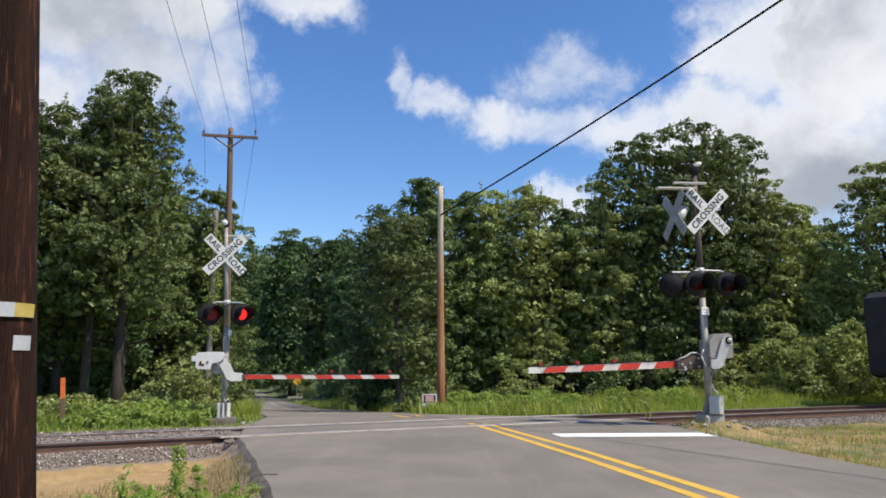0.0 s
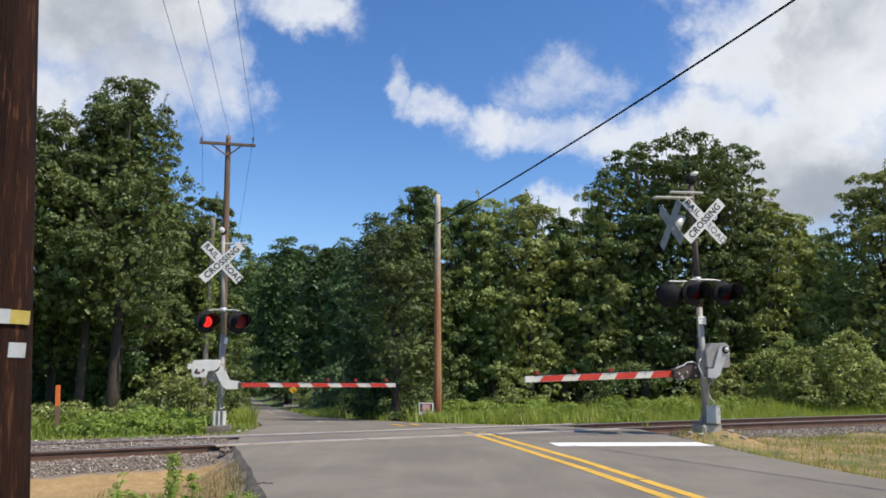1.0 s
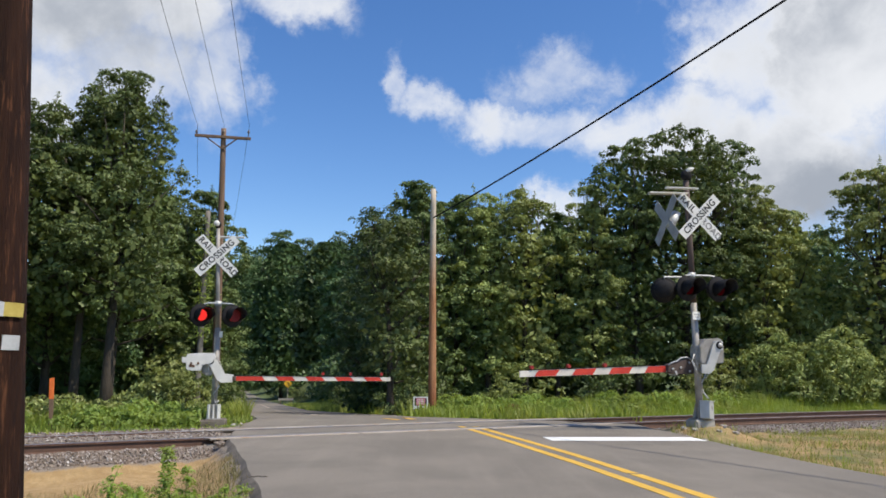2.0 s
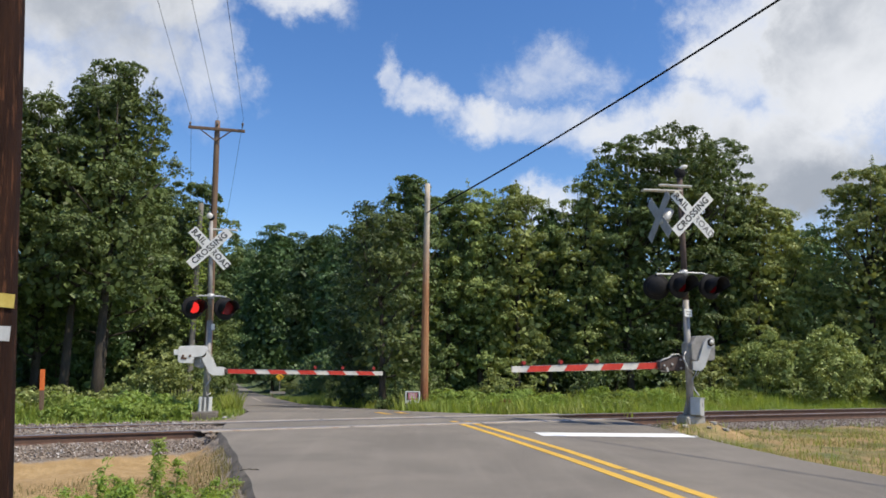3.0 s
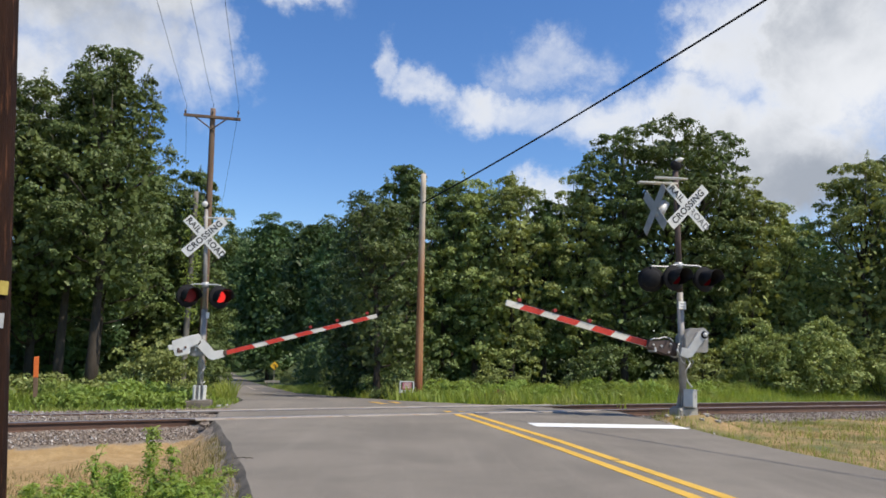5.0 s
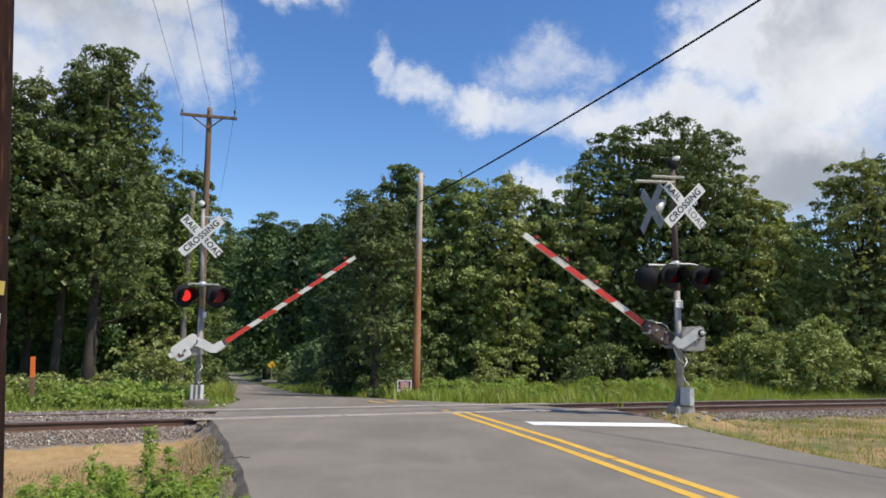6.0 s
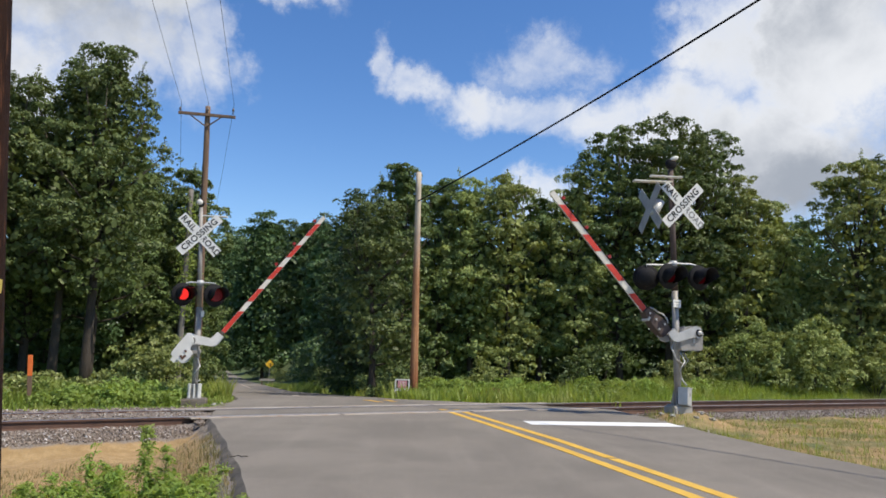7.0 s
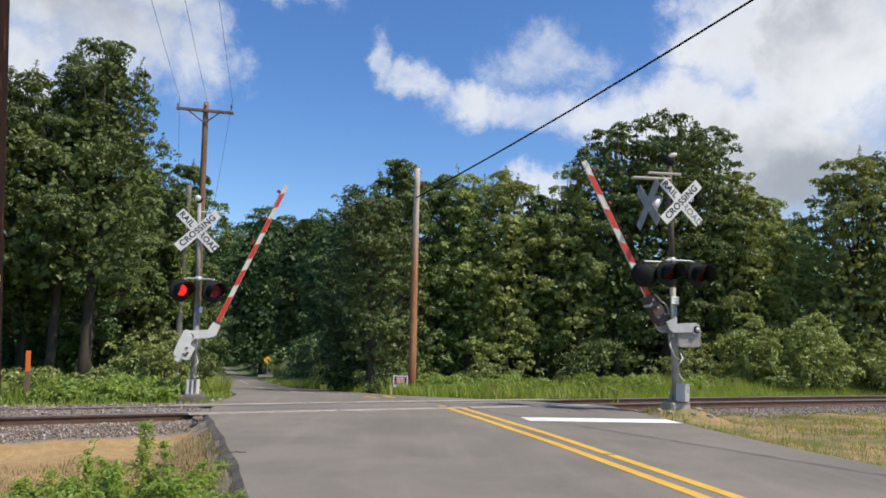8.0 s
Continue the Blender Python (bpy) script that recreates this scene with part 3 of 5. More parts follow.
# ------------------------------------------------ crossing signals
def crossbuck(parent, at, front=True, faded=False):
    cb = bmesh.new()
    half, w = 0.645, 0.122
    m1, m2 = pose(0, 0, 0, 0, 45, 0), pose(0, -0.012, 0, 0, -45, 0)
    plate(cb, ((-half, -w), (half, -w), (half, w), (-half, w)), 0.008, m1)
    sign = part("crossbuck", cb, SIGNWHITE if front else SIGNBACK, parent, "white crossbuck sign with black lettering" if front else "grey back of a crossbuck sign", at=at)
    b2 = bmesh.new()
    plate(b2, ((-half, -w), (half, -w), (half, w), (-half, w)), 0.008, m2)
    part("blade", b2, SIGNWHITE if front else SIGNBACK, sign)
    if front:
        letters("RAIL", 0.205, 0.002, LETTER, sign, m1 @ pose(-0.39, -0.007, 0))
        letters("ROAD", 0.205, 0.002, FADED if faded else LETTER, sign, m1 @ pose(0.39, -0.007, 0))
        letters("CROSSING", 0.212, 0.002, LETTER, sign, m2 @ pose(0, -0.007, 0))
    return sign


def flasher(parent, at, shutter=True):
    """One red flasher: round black background, deep hood, lens and an added turning vane to hide its glow."""
    bm = bmesh.new()
    bmesh.ops.create_cone(bm, cap_ends=True, segments=32, radius1=0.255, radius2=0.245, depth=0.02, matrix=pose(0, 0.05, 0, 90))
    bmesh.ops.create_uvsphere(bm, u_segments=24, v_segments=12, radius=0.19, matrix=pose(0, 0.155, 0) @ Matrix.Diagonal((1, 0.6, 1, 1)))
    lamp = part("flasher", bm, BLACK, parent, "black round flasher lamp with hood", True, at)
    hb = bmesh.new()
    seg, rings = 20, []
    for yy, r, drop in ((0.04, 0.165, 0.0), (-0.12, 0.170, 0.0), (-0.30, 0.176, 0.0)):
        cut = {0.04: 150, -0.12: 125, -0.30: 92}[yy]
        rings.append([(hb.verts.new((r * math.sin(a), yy, r * math.cos(a))), hb.verts.new(((r - 0.008) * math.sin(a), yy, (r - 0.008) * math.cos(a)))) for a in np.radians(np.linspace(-cut, cut, seg))])
    for a, b in zip(rings, rings[1:]):
        for i in range(seg - 1):
            hb.faces.new((a[i][0], a[i + 1][0], b[i + 1][0], b[i][0]))
            hb.faces.new((a[i][1], b[i][1], b[i + 1][1], a[i + 1][1]))
    for a in (rings[0], rings[-1]):
        for i in range(seg - 1):
            hb.faces.new((a[i][0], a[i][1], a[i + 1][1], a[i + 1][0]))
    bmesh.ops.recalc_face_normals(hb, faces=hb.faces)
    part("hood", hb, BLACK, lamp, "deep black hood", True)
    lb = bmesh.new()
    bmesh.ops.create_uvsphere(lb, u_segments=24, v_segments=10, radius=0.125, matrix=pose(0, 0.02, 0) @ Matrix.Diagonal((1, 0.25, 1, 1)))
    part("lens", lb, GLOW if shutter else DIM, lamp, "red lens", True)
    vane = None
    if shutter:
        # added part: covers the ever-glowing lens so that the lamp looks unlit
        vb = bmesh.new()
        bmesh.ops.create_cone(vb, cap_ends=True, segments=28, radius1=0.140, radius2=0.140, depth=0.004, matrix=pose(0, 0, -0.148, 90))
        vane = part("shutter", vb, LENS_VANE, lamp, "dark red vane added under the hood to cover the lit lens", at=pose(0, -0.045, 0.148))
    return lamp, vane


def bell(parent, z, right, m=Matrix()):
    bm = bmesh.new()
    r = 0.13 if right else 0.085
    bmesh.ops.create_uvsphere(bm, u_segments=20, v_segments=10, radius=r, matrix=m @ pose(0, -0.02, z) @ Matrix.Diagonal((1, 0.8, 1, 1)))
    tube(bm, m @ Vector((0, 0, z - 0.2)), m @ Vector((0, 0, z - 0.06)), 0.03)
    b = part("bell", bm, BLACK, parent, "black electronic bell", True)
    cb = bmesh.new()
    bmesh.ops.create_uvsphere(cb, u_segments=14, v_segments=8, radius=0.09, matrix=m @ (pose(0.06, -0.06, z + 0.12, 0, -24) if right else pose(-0.03, -0.10, z + 0.02)) @ Matrix.Diagonal((1.3, 1, 0.6, 1) if right else (0.85, 0.6, 0.85, 1)))
    part("cap", cb, WHITE, b, "white bell cap", True)


def gate_arm(parent, pivot, sign, start, end, z0, z1, lamps, first, red, white, paint, weights):
    """The moving boom: levers, counterweights, the striped arm and its lamps, about the pivot."""
    s, d = sign, z0 + 0.44
    back = 0.0 if weights else 0.20
    le = min(start - 0.02, 0.58) if weights else 0.45
    lever = ((-0.09, 0.08), (0.08, 0.09), (0.16, 0.01), (0.31, -0.33 + d), (le, -0.35 + d), (le, -0.53 + d), (0.27, -0.54 + d), (0.17, -0.47 + d), (-0.01, -0.12), (-0.09, -0.08))
    lb = bmesh.new()
    plate(lb, [(s * x, z) for x, z in lever], 0.05, pose(0, -0.24, 0))
    boom = part("gate_boom", lb, paint, parent, "striped crossing gate boom with its lever", at=pose(*pivot))
    lb = bmesh.new()
    plate(lb, [(s * x, z) for x, z in lever], 0.05, pose(0, 0.24, 0))
    part("lever", lb, paint, boom, "metal gate lever")
    hb = bmesh.new()
    bmesh.ops.create_cone(hb, cap_ends=True, segments=20, radius1=0.085, radius2=0.075, depth=0.03, matrix=pose(0, -0.275, 0, 90))
    hub = part("hub", hb, BLACK, boom, "round dark pivot hub", True)
    hb = bmesh.new()
    bmesh.ops.create_cone(hb, cap_ends=True, segments=20, radius1=0.055, radius2=0.05, depth=0.05, matrix=pose(0, -0.285, 0, 90))
    part("hub_cap", hb, paint, hub, "light hub cap", True)
    cb = bmesh.new()
    if weights:
        box(cb, start - le + 0.24, 0.40, 0.11, pose(s * (0.5 * (start + le) - 0.06), 0, z0), 0.02)
        part("clamp", cb, RUSTMAST, boom, "dark steel arm clamp")
    else:
        # a broad dark adapter with light bolted plates and a loop of conduit
        plate(cb, [(s * x, z0 + z) for x, z in ((0.34, 0.20), (0.62, 0.21), (0.90, 0.12), (1.06, 0.08), (1.06, -0.08), (0.86, -0.11), (0.60, -0.12), (0.34, -0.08))], 0.26, pose(0, back, 0))
        bmesh.ops.bevel(cb, geom=list(cb.edges), offset=0.012, segments=2, affect="EDGES")
        adapter = part("clamp", cb, RUSTMAST, boom, "broad dark steel arm adapter")
        for a, c in ((0.55, 0.13), (0.76, 0.03), (0.55, -0.05), (0.95, 0.0)):
            bb = bmesh.new()
            tube(bb, (s * a, back - 0.16, z0 + c), (s * a, back + 0.16, z0 + c), 0.024, 0.024, 8)
            part("bolt", bb, ALU, adapter, "light steel bolt")
        bb = bmesh.new()
        pipe(bb, [(s * x, back - 0.14, z0 + z) for x, z in ((0.50, 0.20), (0.60, 0.25), (0.74, 0.24), (0.84, 0.17), (0.98, 0.13), (1.05, 0.08))], 0.016, 6)
        part("conduit", bb, ALU, adapter, "light grey conduit loop", True)
        bb = bmesh.new()
        box(bb, 0.05, 0.28, 0.10, pose(s * 0.87, back, z0 - 0.09, 0, -20), 0.01)
        part("end_plate", bb, ALU, adapter, "light steel end plate")
    if weights:
        for yy in (-0.30, 0.30):
            wb = bmesh.new()
            plate(wb, [(s * x, z) for x, z in ((-0.56, 0.13), (-0.52, 0.17), (-0.26, 0.19), (0.08, 0.19), (0.13, 0.10), (0.02, -0.06), (-0.18, -0.10), (-0.22, -0.24), (-0.51, -0.23), (-0.56, -0.18))], 0.08, pose(0, yy, 0))
            bmesh.ops.bevel(wb, geom=list(wb.edges), offset=0.012, segments=2, affect="EDGES")
            w = part("counterweight", wb, WHITE, boom, "chipped white counterweight plate")
            wb = bmesh.new()
            box(wb, 0.12, 0.07, 0.13, pose(s * -0.60, yy, 0.02), 0.012)
            part("lug", wb, WHITE, w, "chipped white end lug")
            wb = bmesh.new()
            box(wb, 0.13, 0.012, 0.06, pose(s * -0.42, yy - 0.044, -0.12, 0, 8), 0.003)
            part("rust_patch", wb, RUST, w, "rusty worn plate")
            for bx in (-0.44, -0.28):
                wb = bmesh.new()
                tube(wb, (s * bx, yy - 0.06, -0.06), (s * bx, yy + 0.06, -0.06), 0.03, 0.03, 8)
                part("bolt", wb, RUST, w, "rusty bolt")
    # arm
    length = end - start
    h0, h1 = (0.058, 0.050) if weights else (0.074, 0.064)
    ab = bmesh.new()
    plate(ab, ((s * start, z0 - h0), (s * end, z1 - h1), (s * end, z1 + h1), (s * start, z0 + h0)), 0.045, pose(0, back, 0))
    arm = part("arm", ab, ARMWHITE, boom, "white gate arm with red stripes")
    x, run = start + 0.02, first
    while x < end - 0.25:
        a, b = x, x + run
        f = lambda q: z0 + (z1 - z0) * (q - start) / length
        hh = lambda q: h0 + (h1 - h0) * (q - start) / length - 0.004
        slant = 0.045
        for yy in (-0.026, 0.026):
            rb = bmesh.new()
            plate(rb, [(s * (a + slant), f(a) - hh(a)), (s * (b + slant), f(b) - hh(b)), (s * (b - slant), f(b) + hh(b)), (s * max(a - slant, start), f(a) + hh(a))], 0.004, pose(0, back + yy, 0))
            part("stripe", rb, RED, arm, "red reflective stripe")
        x, run = b + white, red
    for q in lamps:
        zb = z0 + (z1 - z0) * (q - start) / length + 0.066
        b = bmesh.new()
        tube(b, (s * q, back, zb), (s * q, back, zb + 0.03), 0.03, 0.03, 12)
        lampo = part("arm_lamp", b, BLACK, arm, "small red gate lamp")
        b = bmesh.new()
        tube(b, (s * q, back - 0.05, zb + 0.06), (s * q, back + 0.05, zb + 0.06), 0.040, 0.040, 16)
        part("lens", b, LAMPRED, lampo, "red lens")
    b = bmesh.new()
    pipe(b, [(s * (start + 0.05), back - 0.03, z0 + h0 + 0.01)] + [(s * q, back - 0.03, z0 + (z1 - z0) * (q - start) / length + h0 + 0.008) for q in lamps], 0.008, 6)
    part("cable", b, BLACK, arm, "thin black lamp cable")
    return boom


def signal(name_label, m, height, sign, pivot, xb, bar, lamp_z, lamp_x, plate_z, arm, right):
    g = empty("crossing_signal", m, name_label, "crossing signal", "railroad crossing signals")
    b = bmesh.new()
    tube(b, (0, 0, 0), (-0.02, 0, lamp_z - 0.3), 0.075, 0.072, 20)
    part("lower_mast", b, GALV, g, "galvanised steel mast", True)
    b = bmesh.new()
    head = -0.06 if right else -0.15
    tube(b, (-0.02, 0, lamp_z - 0.32), (head, 0, height), 0.066 if right else 0.054, 0.062 if right else 0.048, 20)
    part("upper_mast", b, RUSTMAST if right else GALV, g, "rust-brown upper mast" if right else "grey upper mast", True)
    # base casting and its junction box
    b = bmesh.new()
    box(b, 0.34, 0.34, 0.03, pose(0, 0, 0.015), 0.004)
    for a in range(4):
        plate(b, ((0.07, 0.03), (0.16, 0.03), (0.085, 0.36)), 0.02, pose(0, 0, 0, 0, 0, 45 + 90 * a))
        tube(b, (0.13 * math.cos(a * 1.5708), 0.13 * math.sin(a * 1.5708), 0.03), (0.13 * math.cos(a * 1.5708), 0.13 * math.sin(a * 1.5708), 0.09), 0.016)
    part("mast_base", b, GALV, g, "cast steel mast base")
    b = bmesh.new()
    if right:
        box(b, 0.26, 0.22, 0.38, pose(0.05, -0.19, 0.22, 0, 5, 38), 0.02)
        jb = part("junction_box", b, ALU, g, "silver junction box")
        b = bmesh.new()
        box(b, 0.27, 0.23, 0.02, pose(0.066, -0.19, 0.40, 0, 5, 38), 0.006)
        part("lid", b, ALU, jb, "flat box lid")
        b = bmesh.new()
        box(b, 0.05, 0.012, 0.08, pose(0.12, -0.28, 0.26, 0, 5, 38), 0.003)
        part("latch", b, GALV, jb, "small latch")
    else:
        box(b, 0.24, 0.20, 0.34, pose(0, 0, 0.19), 0.02)
        core = part("base_casting", b, GALV, g, "ribbed light-grey mast base casting")
        for a in range(4):
            for k in (-0.105, 0.0, 0.105):
                b = bmesh.new()
                box(b, 0.035, 0.05, 0.34, pose(0, 0, 0, 0, 0, 90 * a) @ pose(k, -0.125, 0.19), 0.006)
                part("rib", b, WHITE, core)
    # gate mechanism housing
    b = bmesh.new()
    px, _, pz = pivot
    if right:
        plate(b, ((-0.10, 0.15), (0.04, 0.16), (0.12, 0.12), (0.15, 0.02), (0.14, -0.36), (0.08, -0.39), (-0.40, -0.40), (-0.44, -0.34), (-0.44, -0.05), (-0.32, 0.12)), 0.40, pose(px, 0, pz))
    else:
        plate(b, ((0.14, 0.10), (-0.16, 0.10), (-0.20, 0.06), (-0.20, -0.30), (-0.05, -0.36), (0.16, -0.32)), 0.40, pose(px, 0, pz))
    bmesh.ops.bevel(b, geom=list(b.edges), offset=0.018, segments=2, affect="EDGES")
    hs = part("mechanism_housing", b, GALV, g, "dented metal gate mechanism housing")
    for zz in (0.02, -0.16):
        b = bmesh.new()
        box(b, 0.025, 0.02, 0.12, pose(px - 0.10 * (1 if right else 0.4), -0.21, pz + zz), 0.004)
        part("latch", b, ALU, hs, "small latch")
    for zz in (-0.05, -0.26):
        b = bmesh.new()
        tube(b, (0, 0, pz + zz - 0.04), (0, 0, pz + zz + 0.04), 0.095, 0.095, 20)
        part("clamp_band", b, GALV, g, "mast clamp band")
    # flasher cross bar
    b = bmesh.new()
    pipe(b, [(lamp_x[0], -0.10, lamp_z + 0.19), (lamp_x[0] + 0.03, -0.08, lamp_z + 0.29), (lamp_x[0] + 0.12, -0.05, lamp_z + 0.31), (lamp_x[1] - 0.12, -0.05, lamp_z + 0.31), (lamp_x[1] - 0.03, -0.08, lamp_z + 0.29), (lamp_x[1], -0.10, lamp_z + 0.19)], 0.021, 10)
    tube(b, (-0.04, 0, lamp_z + 0.24), (-0.04, 0, lamp_z + 0.37), 0.085, 0.085, 16)
    part("cross_bar", b, ALU, g, "light grey pipe cross bar", True)
    vanes = []
    for lx in lamp_x:
        lamp, vane = flasher(g, pose(lx, -0.24, lamp_z, 0, 0, 10 if right else 30) @ Matrix.Scale(1.12, 4), not right)
        vanes.append(vane)
    for lx in ((-0.67,) if right else ()):
        lamp, _ = flasher(g, pose(lx, 0.10, lamp_z - 0.03, 0, 0, 150) @ Matrix.Scale(1.12, 4), False)
        b = bmesh.new()
        pipe(b, [(-0.05, 0, lamp_z + 0.27), (lx - 0.02, 0.04, lamp_z + 0.26), (lx, 0.06, lamp_z + 0.12)], 0.022, 8)
        part("bracket", b, ALU, g, "thin lamp bracket")
    # small plate
    b = bmesh.new()
    box(b, 0.26 if right else 0.08, 0.01, 0.17 if right else 0.15, pose(-0.03, -0.10, plate_z, 0, 0, 22) if right else pose(0.07, -0.09, plate_z))
    pl = part("number_plate", b, SIGNWHITE, g, "small white plate with illegible marking")
    b = bmesh.new()
    if right:
        box(b, 0.16, 0.004, 0.016, pose(-0.03, -0.10, plate_z, 0, 0, 22) @ pose(0, -0.008, 0.03)), box(b, 0.12, 0.004, 0.012, pose(-0.03, -0.10, plate_z, 0, 0, 22) @ pose(0, -0.008, -0.03))
        part("marking", b, FADED, pl, "grey illegible bars")
    else:
        b.free()
    crossbuck(g, pose(xb[0], -0.10, xb[1], 0, 0, 0), True, right)
    b = bmesh.new()
    tube(b, (-0.06, 0, xb[1]), (xb[0], -0.09, xb[1]), 0.03)
    part("sign_bracket", b, GALV, g)
    # flat horizontal bars above the sign
    b = bmesh.new()
    box(b, abs(bar[1] - bar[0]), 0.16, 0.035, pose((bar[0] + bar[1]) / 2, 0.05, bar[2], 0, 0, -8), 0.005)
    part("top_bar", b, WHITE, g, "flat white bar at the mast top")
    if right:
        b = bmesh.new()
        box(b, 0.72, 0.12, 0.03, pose(-0.30, -0.2, bar[2] + 0.07, 0, 2, -14), 0.005)
        part("top_bar", b, WHITE, g, "flat white bar at the mast top")
        crossbuck(g, pose(-0.54, 0.10, 4.38, 0, 0, -92), False)
        b = bmesh.new()
        tube(b, (-0.52, 0.00, 4.20), (-0.32, 0.02, 4.54), 0.09, 0.10, 16)
        part("back_lamp", b, ALU, g, "grey round housing behind the sign", True)
    bell(g, height + (0.12 if right else 0.10), right, pose(head, 0, 0))
    # cables
    cabs = [[(0.02, -0.10, pz - 0.42), (0.10, -0.14, pz - 0.62), (-0.02, -0.16, pz - 0.80), (0.03, -0.12, pz - 1.0), (0.12, -0.16, 0.45)],
            [(0.12, -0.05, pz - 0.42), (0.24, -0.05, pz - 0.60), (0.14, -0.06, pz - 0.72)], [(-0.15, -0.14, pz - 0.2), (-0.24, -0.18, pz - 0.34), (-0.12, -0.16, pz - 0.58), (0.04, -0.1, pz - 0.66)]]
    for c in (cabs if right else cabs[:1]):
        b = bmesh.new()
        pipe(b, c, 0.018, 8)
        part("conduit", b, ALU, g, "flexible grey conduit", True)
    boom = gate_arm(g, pivot, sign, *arm)
    return g, boom, vanes


def foundation(x, y, z0, z1, rz, label, wide=0.45, material=CONCRETE):
    b = bmesh.new()
    box(b, wide, wide, z1 - z0, None, 0.04)
    for v in b.verts:
        v.co += Vector(rng.normal(0, 0.012, 3))
    ob = part("concrete_foundation", b, material, None, at=pose(x, y, (z0 + z1) / 2, 0, 0, rz))
    tagged(ob, label, "foundation")


foundation(5.74, 15.8, -0.30, 0.23, 12, "cracked concrete foundation beside the asphalt")
foundation(-5.41, 18.1, -0.45, 0.01, 12, "low dark earth-stained concrete foundation in the grass", 0.62, DARKCONCRETE)
SIG_R, BOOM_R, _ = signal("silver crossing signal with red flashers, gate and crossbuck", pose(5.74, 15.8, 0.23, 0, 0, 12), 5.30, -1, (0.39, 0, 1.59),
                          (0.17, 4.46), (-0.94, -0.05, 4.99), 2.82, (-0.26, 0.50), 2.23,
                          (0.92, 4.40, -0.51, -0.64, (2.48, 3.31, 4.14), 0.58, 0.47, 0.37, ALU, False), True)
SIG_L, BOOM_L, VANES_L = signal("white crossing signal with lit flashers, gate and crossbuck", pose(-5.41, 18.1, 0.01, 0, 0, 12), 4.75, 1, (-0.12, 0, 1.41),
                                (-0.13, 4.04), (-0.21, 0.51, 4.55), 2.53, (-0.39, 0.36), 2.07,
                                (0.55, 4.48, -0.42, -0.43, (2.74, 3.44, 4.24), 0.70, 0.41, 0.33, WHITE, True), False)


# ------------------------------------------------ poles and wires
def wood_pole(name, x, y, z0, z1, r0, r1, material, label, lean=(0, 0)):
    b = bmesh.new()
    n_ = 14
    pipe(b, [(lean[0] * t, lean[1] * t, (z1 - z0) * t) for t in np.linspace(0, 1, n_)], [r0 + (r1 - r0) * t for t in np.linspace(0, 1, n_)], 20)
    for v in b.verts:
        a = math.atan2(v.co.y, v.co.x)
        v.co.x *= 1 + 0.03 * math.sin(3 * a + v.co.z)
    g = empty(name, pose(x, y, z0), label, "utility pole", "utility poles")
    part("pole_shaft", b, material, g, "", True)
    return g


NEAR_POLE = wood_pole("utility_pole", -2.01, 3.5, -0.55, 9.5, 0.185, 0.15, WOODDARK, "dark creosoted wooden utility pole with metal tags", (-0.80, 0))
MID_POLE = wood_pole("utility_pole", -0.066, 23, -0.3, 7.09, 0.132, 0.087, POLESUN, "plain orange-brown wooden utility pole in tall grass", (-0.02, 0))
FAR_POLE = wood_pole("utility_pole", -8.95, 30, -0.3, 11.45, 0.175, 0.105, WOODGREY, "brown wooden utility pole with a cross-arm", (-0.28, 0))
VINE_POLE = wood_pole("utility_pole", -7.75, 24, -0.3, 6.5, 0.10, 0.08, BARKGREY, "short grey wooden pole grown with vines")


def pole_tags():
    # bands wrapped part way round the near pole
    for z, h, a0, a1, mt, lab in ((2.115, 0.068, -74, -36, ALU, "galvanised metal band"), (2.115, 0.066, -36, -4, BANDYELLOW, "yellow reflective band"), (1.96, 0.07, -34, -6, ALU, "small metal tag")):
        b = bmesh.new()
        ring = []
        for a in np.radians(np.linspace(a0, a1, 12)):
            ring.append([b.verts.new((r * math.cos(a) - 0.165, r * math.sin(a), z + dz)) for r, dz in ((0.180, -h / 2), (0.192, -h / 2), (0.192, h / 2), (0.180, h / 2))])
        for p, q in zip(ring, ring[1:]):
            for k in range(4):
                b.faces.new((p[k], q[k], q[(k + 1) % 4], p[(k + 1) % 4]))
        b.faces.new(ring[0]), b.faces.new(ring[-1][::-1])
        bmesh.ops.recalc_face_normals(b, faces=b.faces)
        part("band", b, mt, NEAR_POLE, lab)


pole_tags()


def cross_arm():
    b = bmesh.new()
    box(b, 2.35, 0.10, 0.12, pose(-0.25, -0.16, 11.33, 0, 1.5, 6), 0.01)
    part("cross_arm", b, WOODGREY, FAR_POLE, "weathered wooden cross-arm")
    for s in (-1, 1):
        b = bmesh.new()
        pipe(b, [(-0.25, -0.14, 10.80), (-0.25 + s * 0.68, -0.2, 11.29)], 0.030, 6)
        part("brace", b, WOODGREY, FAR_POLE, "flat wooden brace")
    for x in (-1.42, -0.26, 0.82):
        b = bmesh.new()
        tube(b, (x + 0.02, -0.16, 11.38), (x + 0.02, -0.16, 11.60), 0.02, 0.02, 8)
        tube(b, (x + 0.02, -0.16, 11.52), (x + 0.02, -0.16, 11.64), 0.055, 0.035, 10)
        part("insulator", b, INSUL, FAR_POLE, "pale insulator", True)


cross_arm()


def cable(name, p, q, sag, r, label, cat="wire"):
    p, q = Vector(p), Vector(q)
    b = bmesh.new()
    pipe(b, [p.lerp(q, t) - Vector((0, 0, sag * 4 * t * (1 - t))) for t in np.linspace(0, 1, 24)], r, 6)
    tagged(part(name, b, WIRE, None, smooth=True), label, cat, "overhead wires")


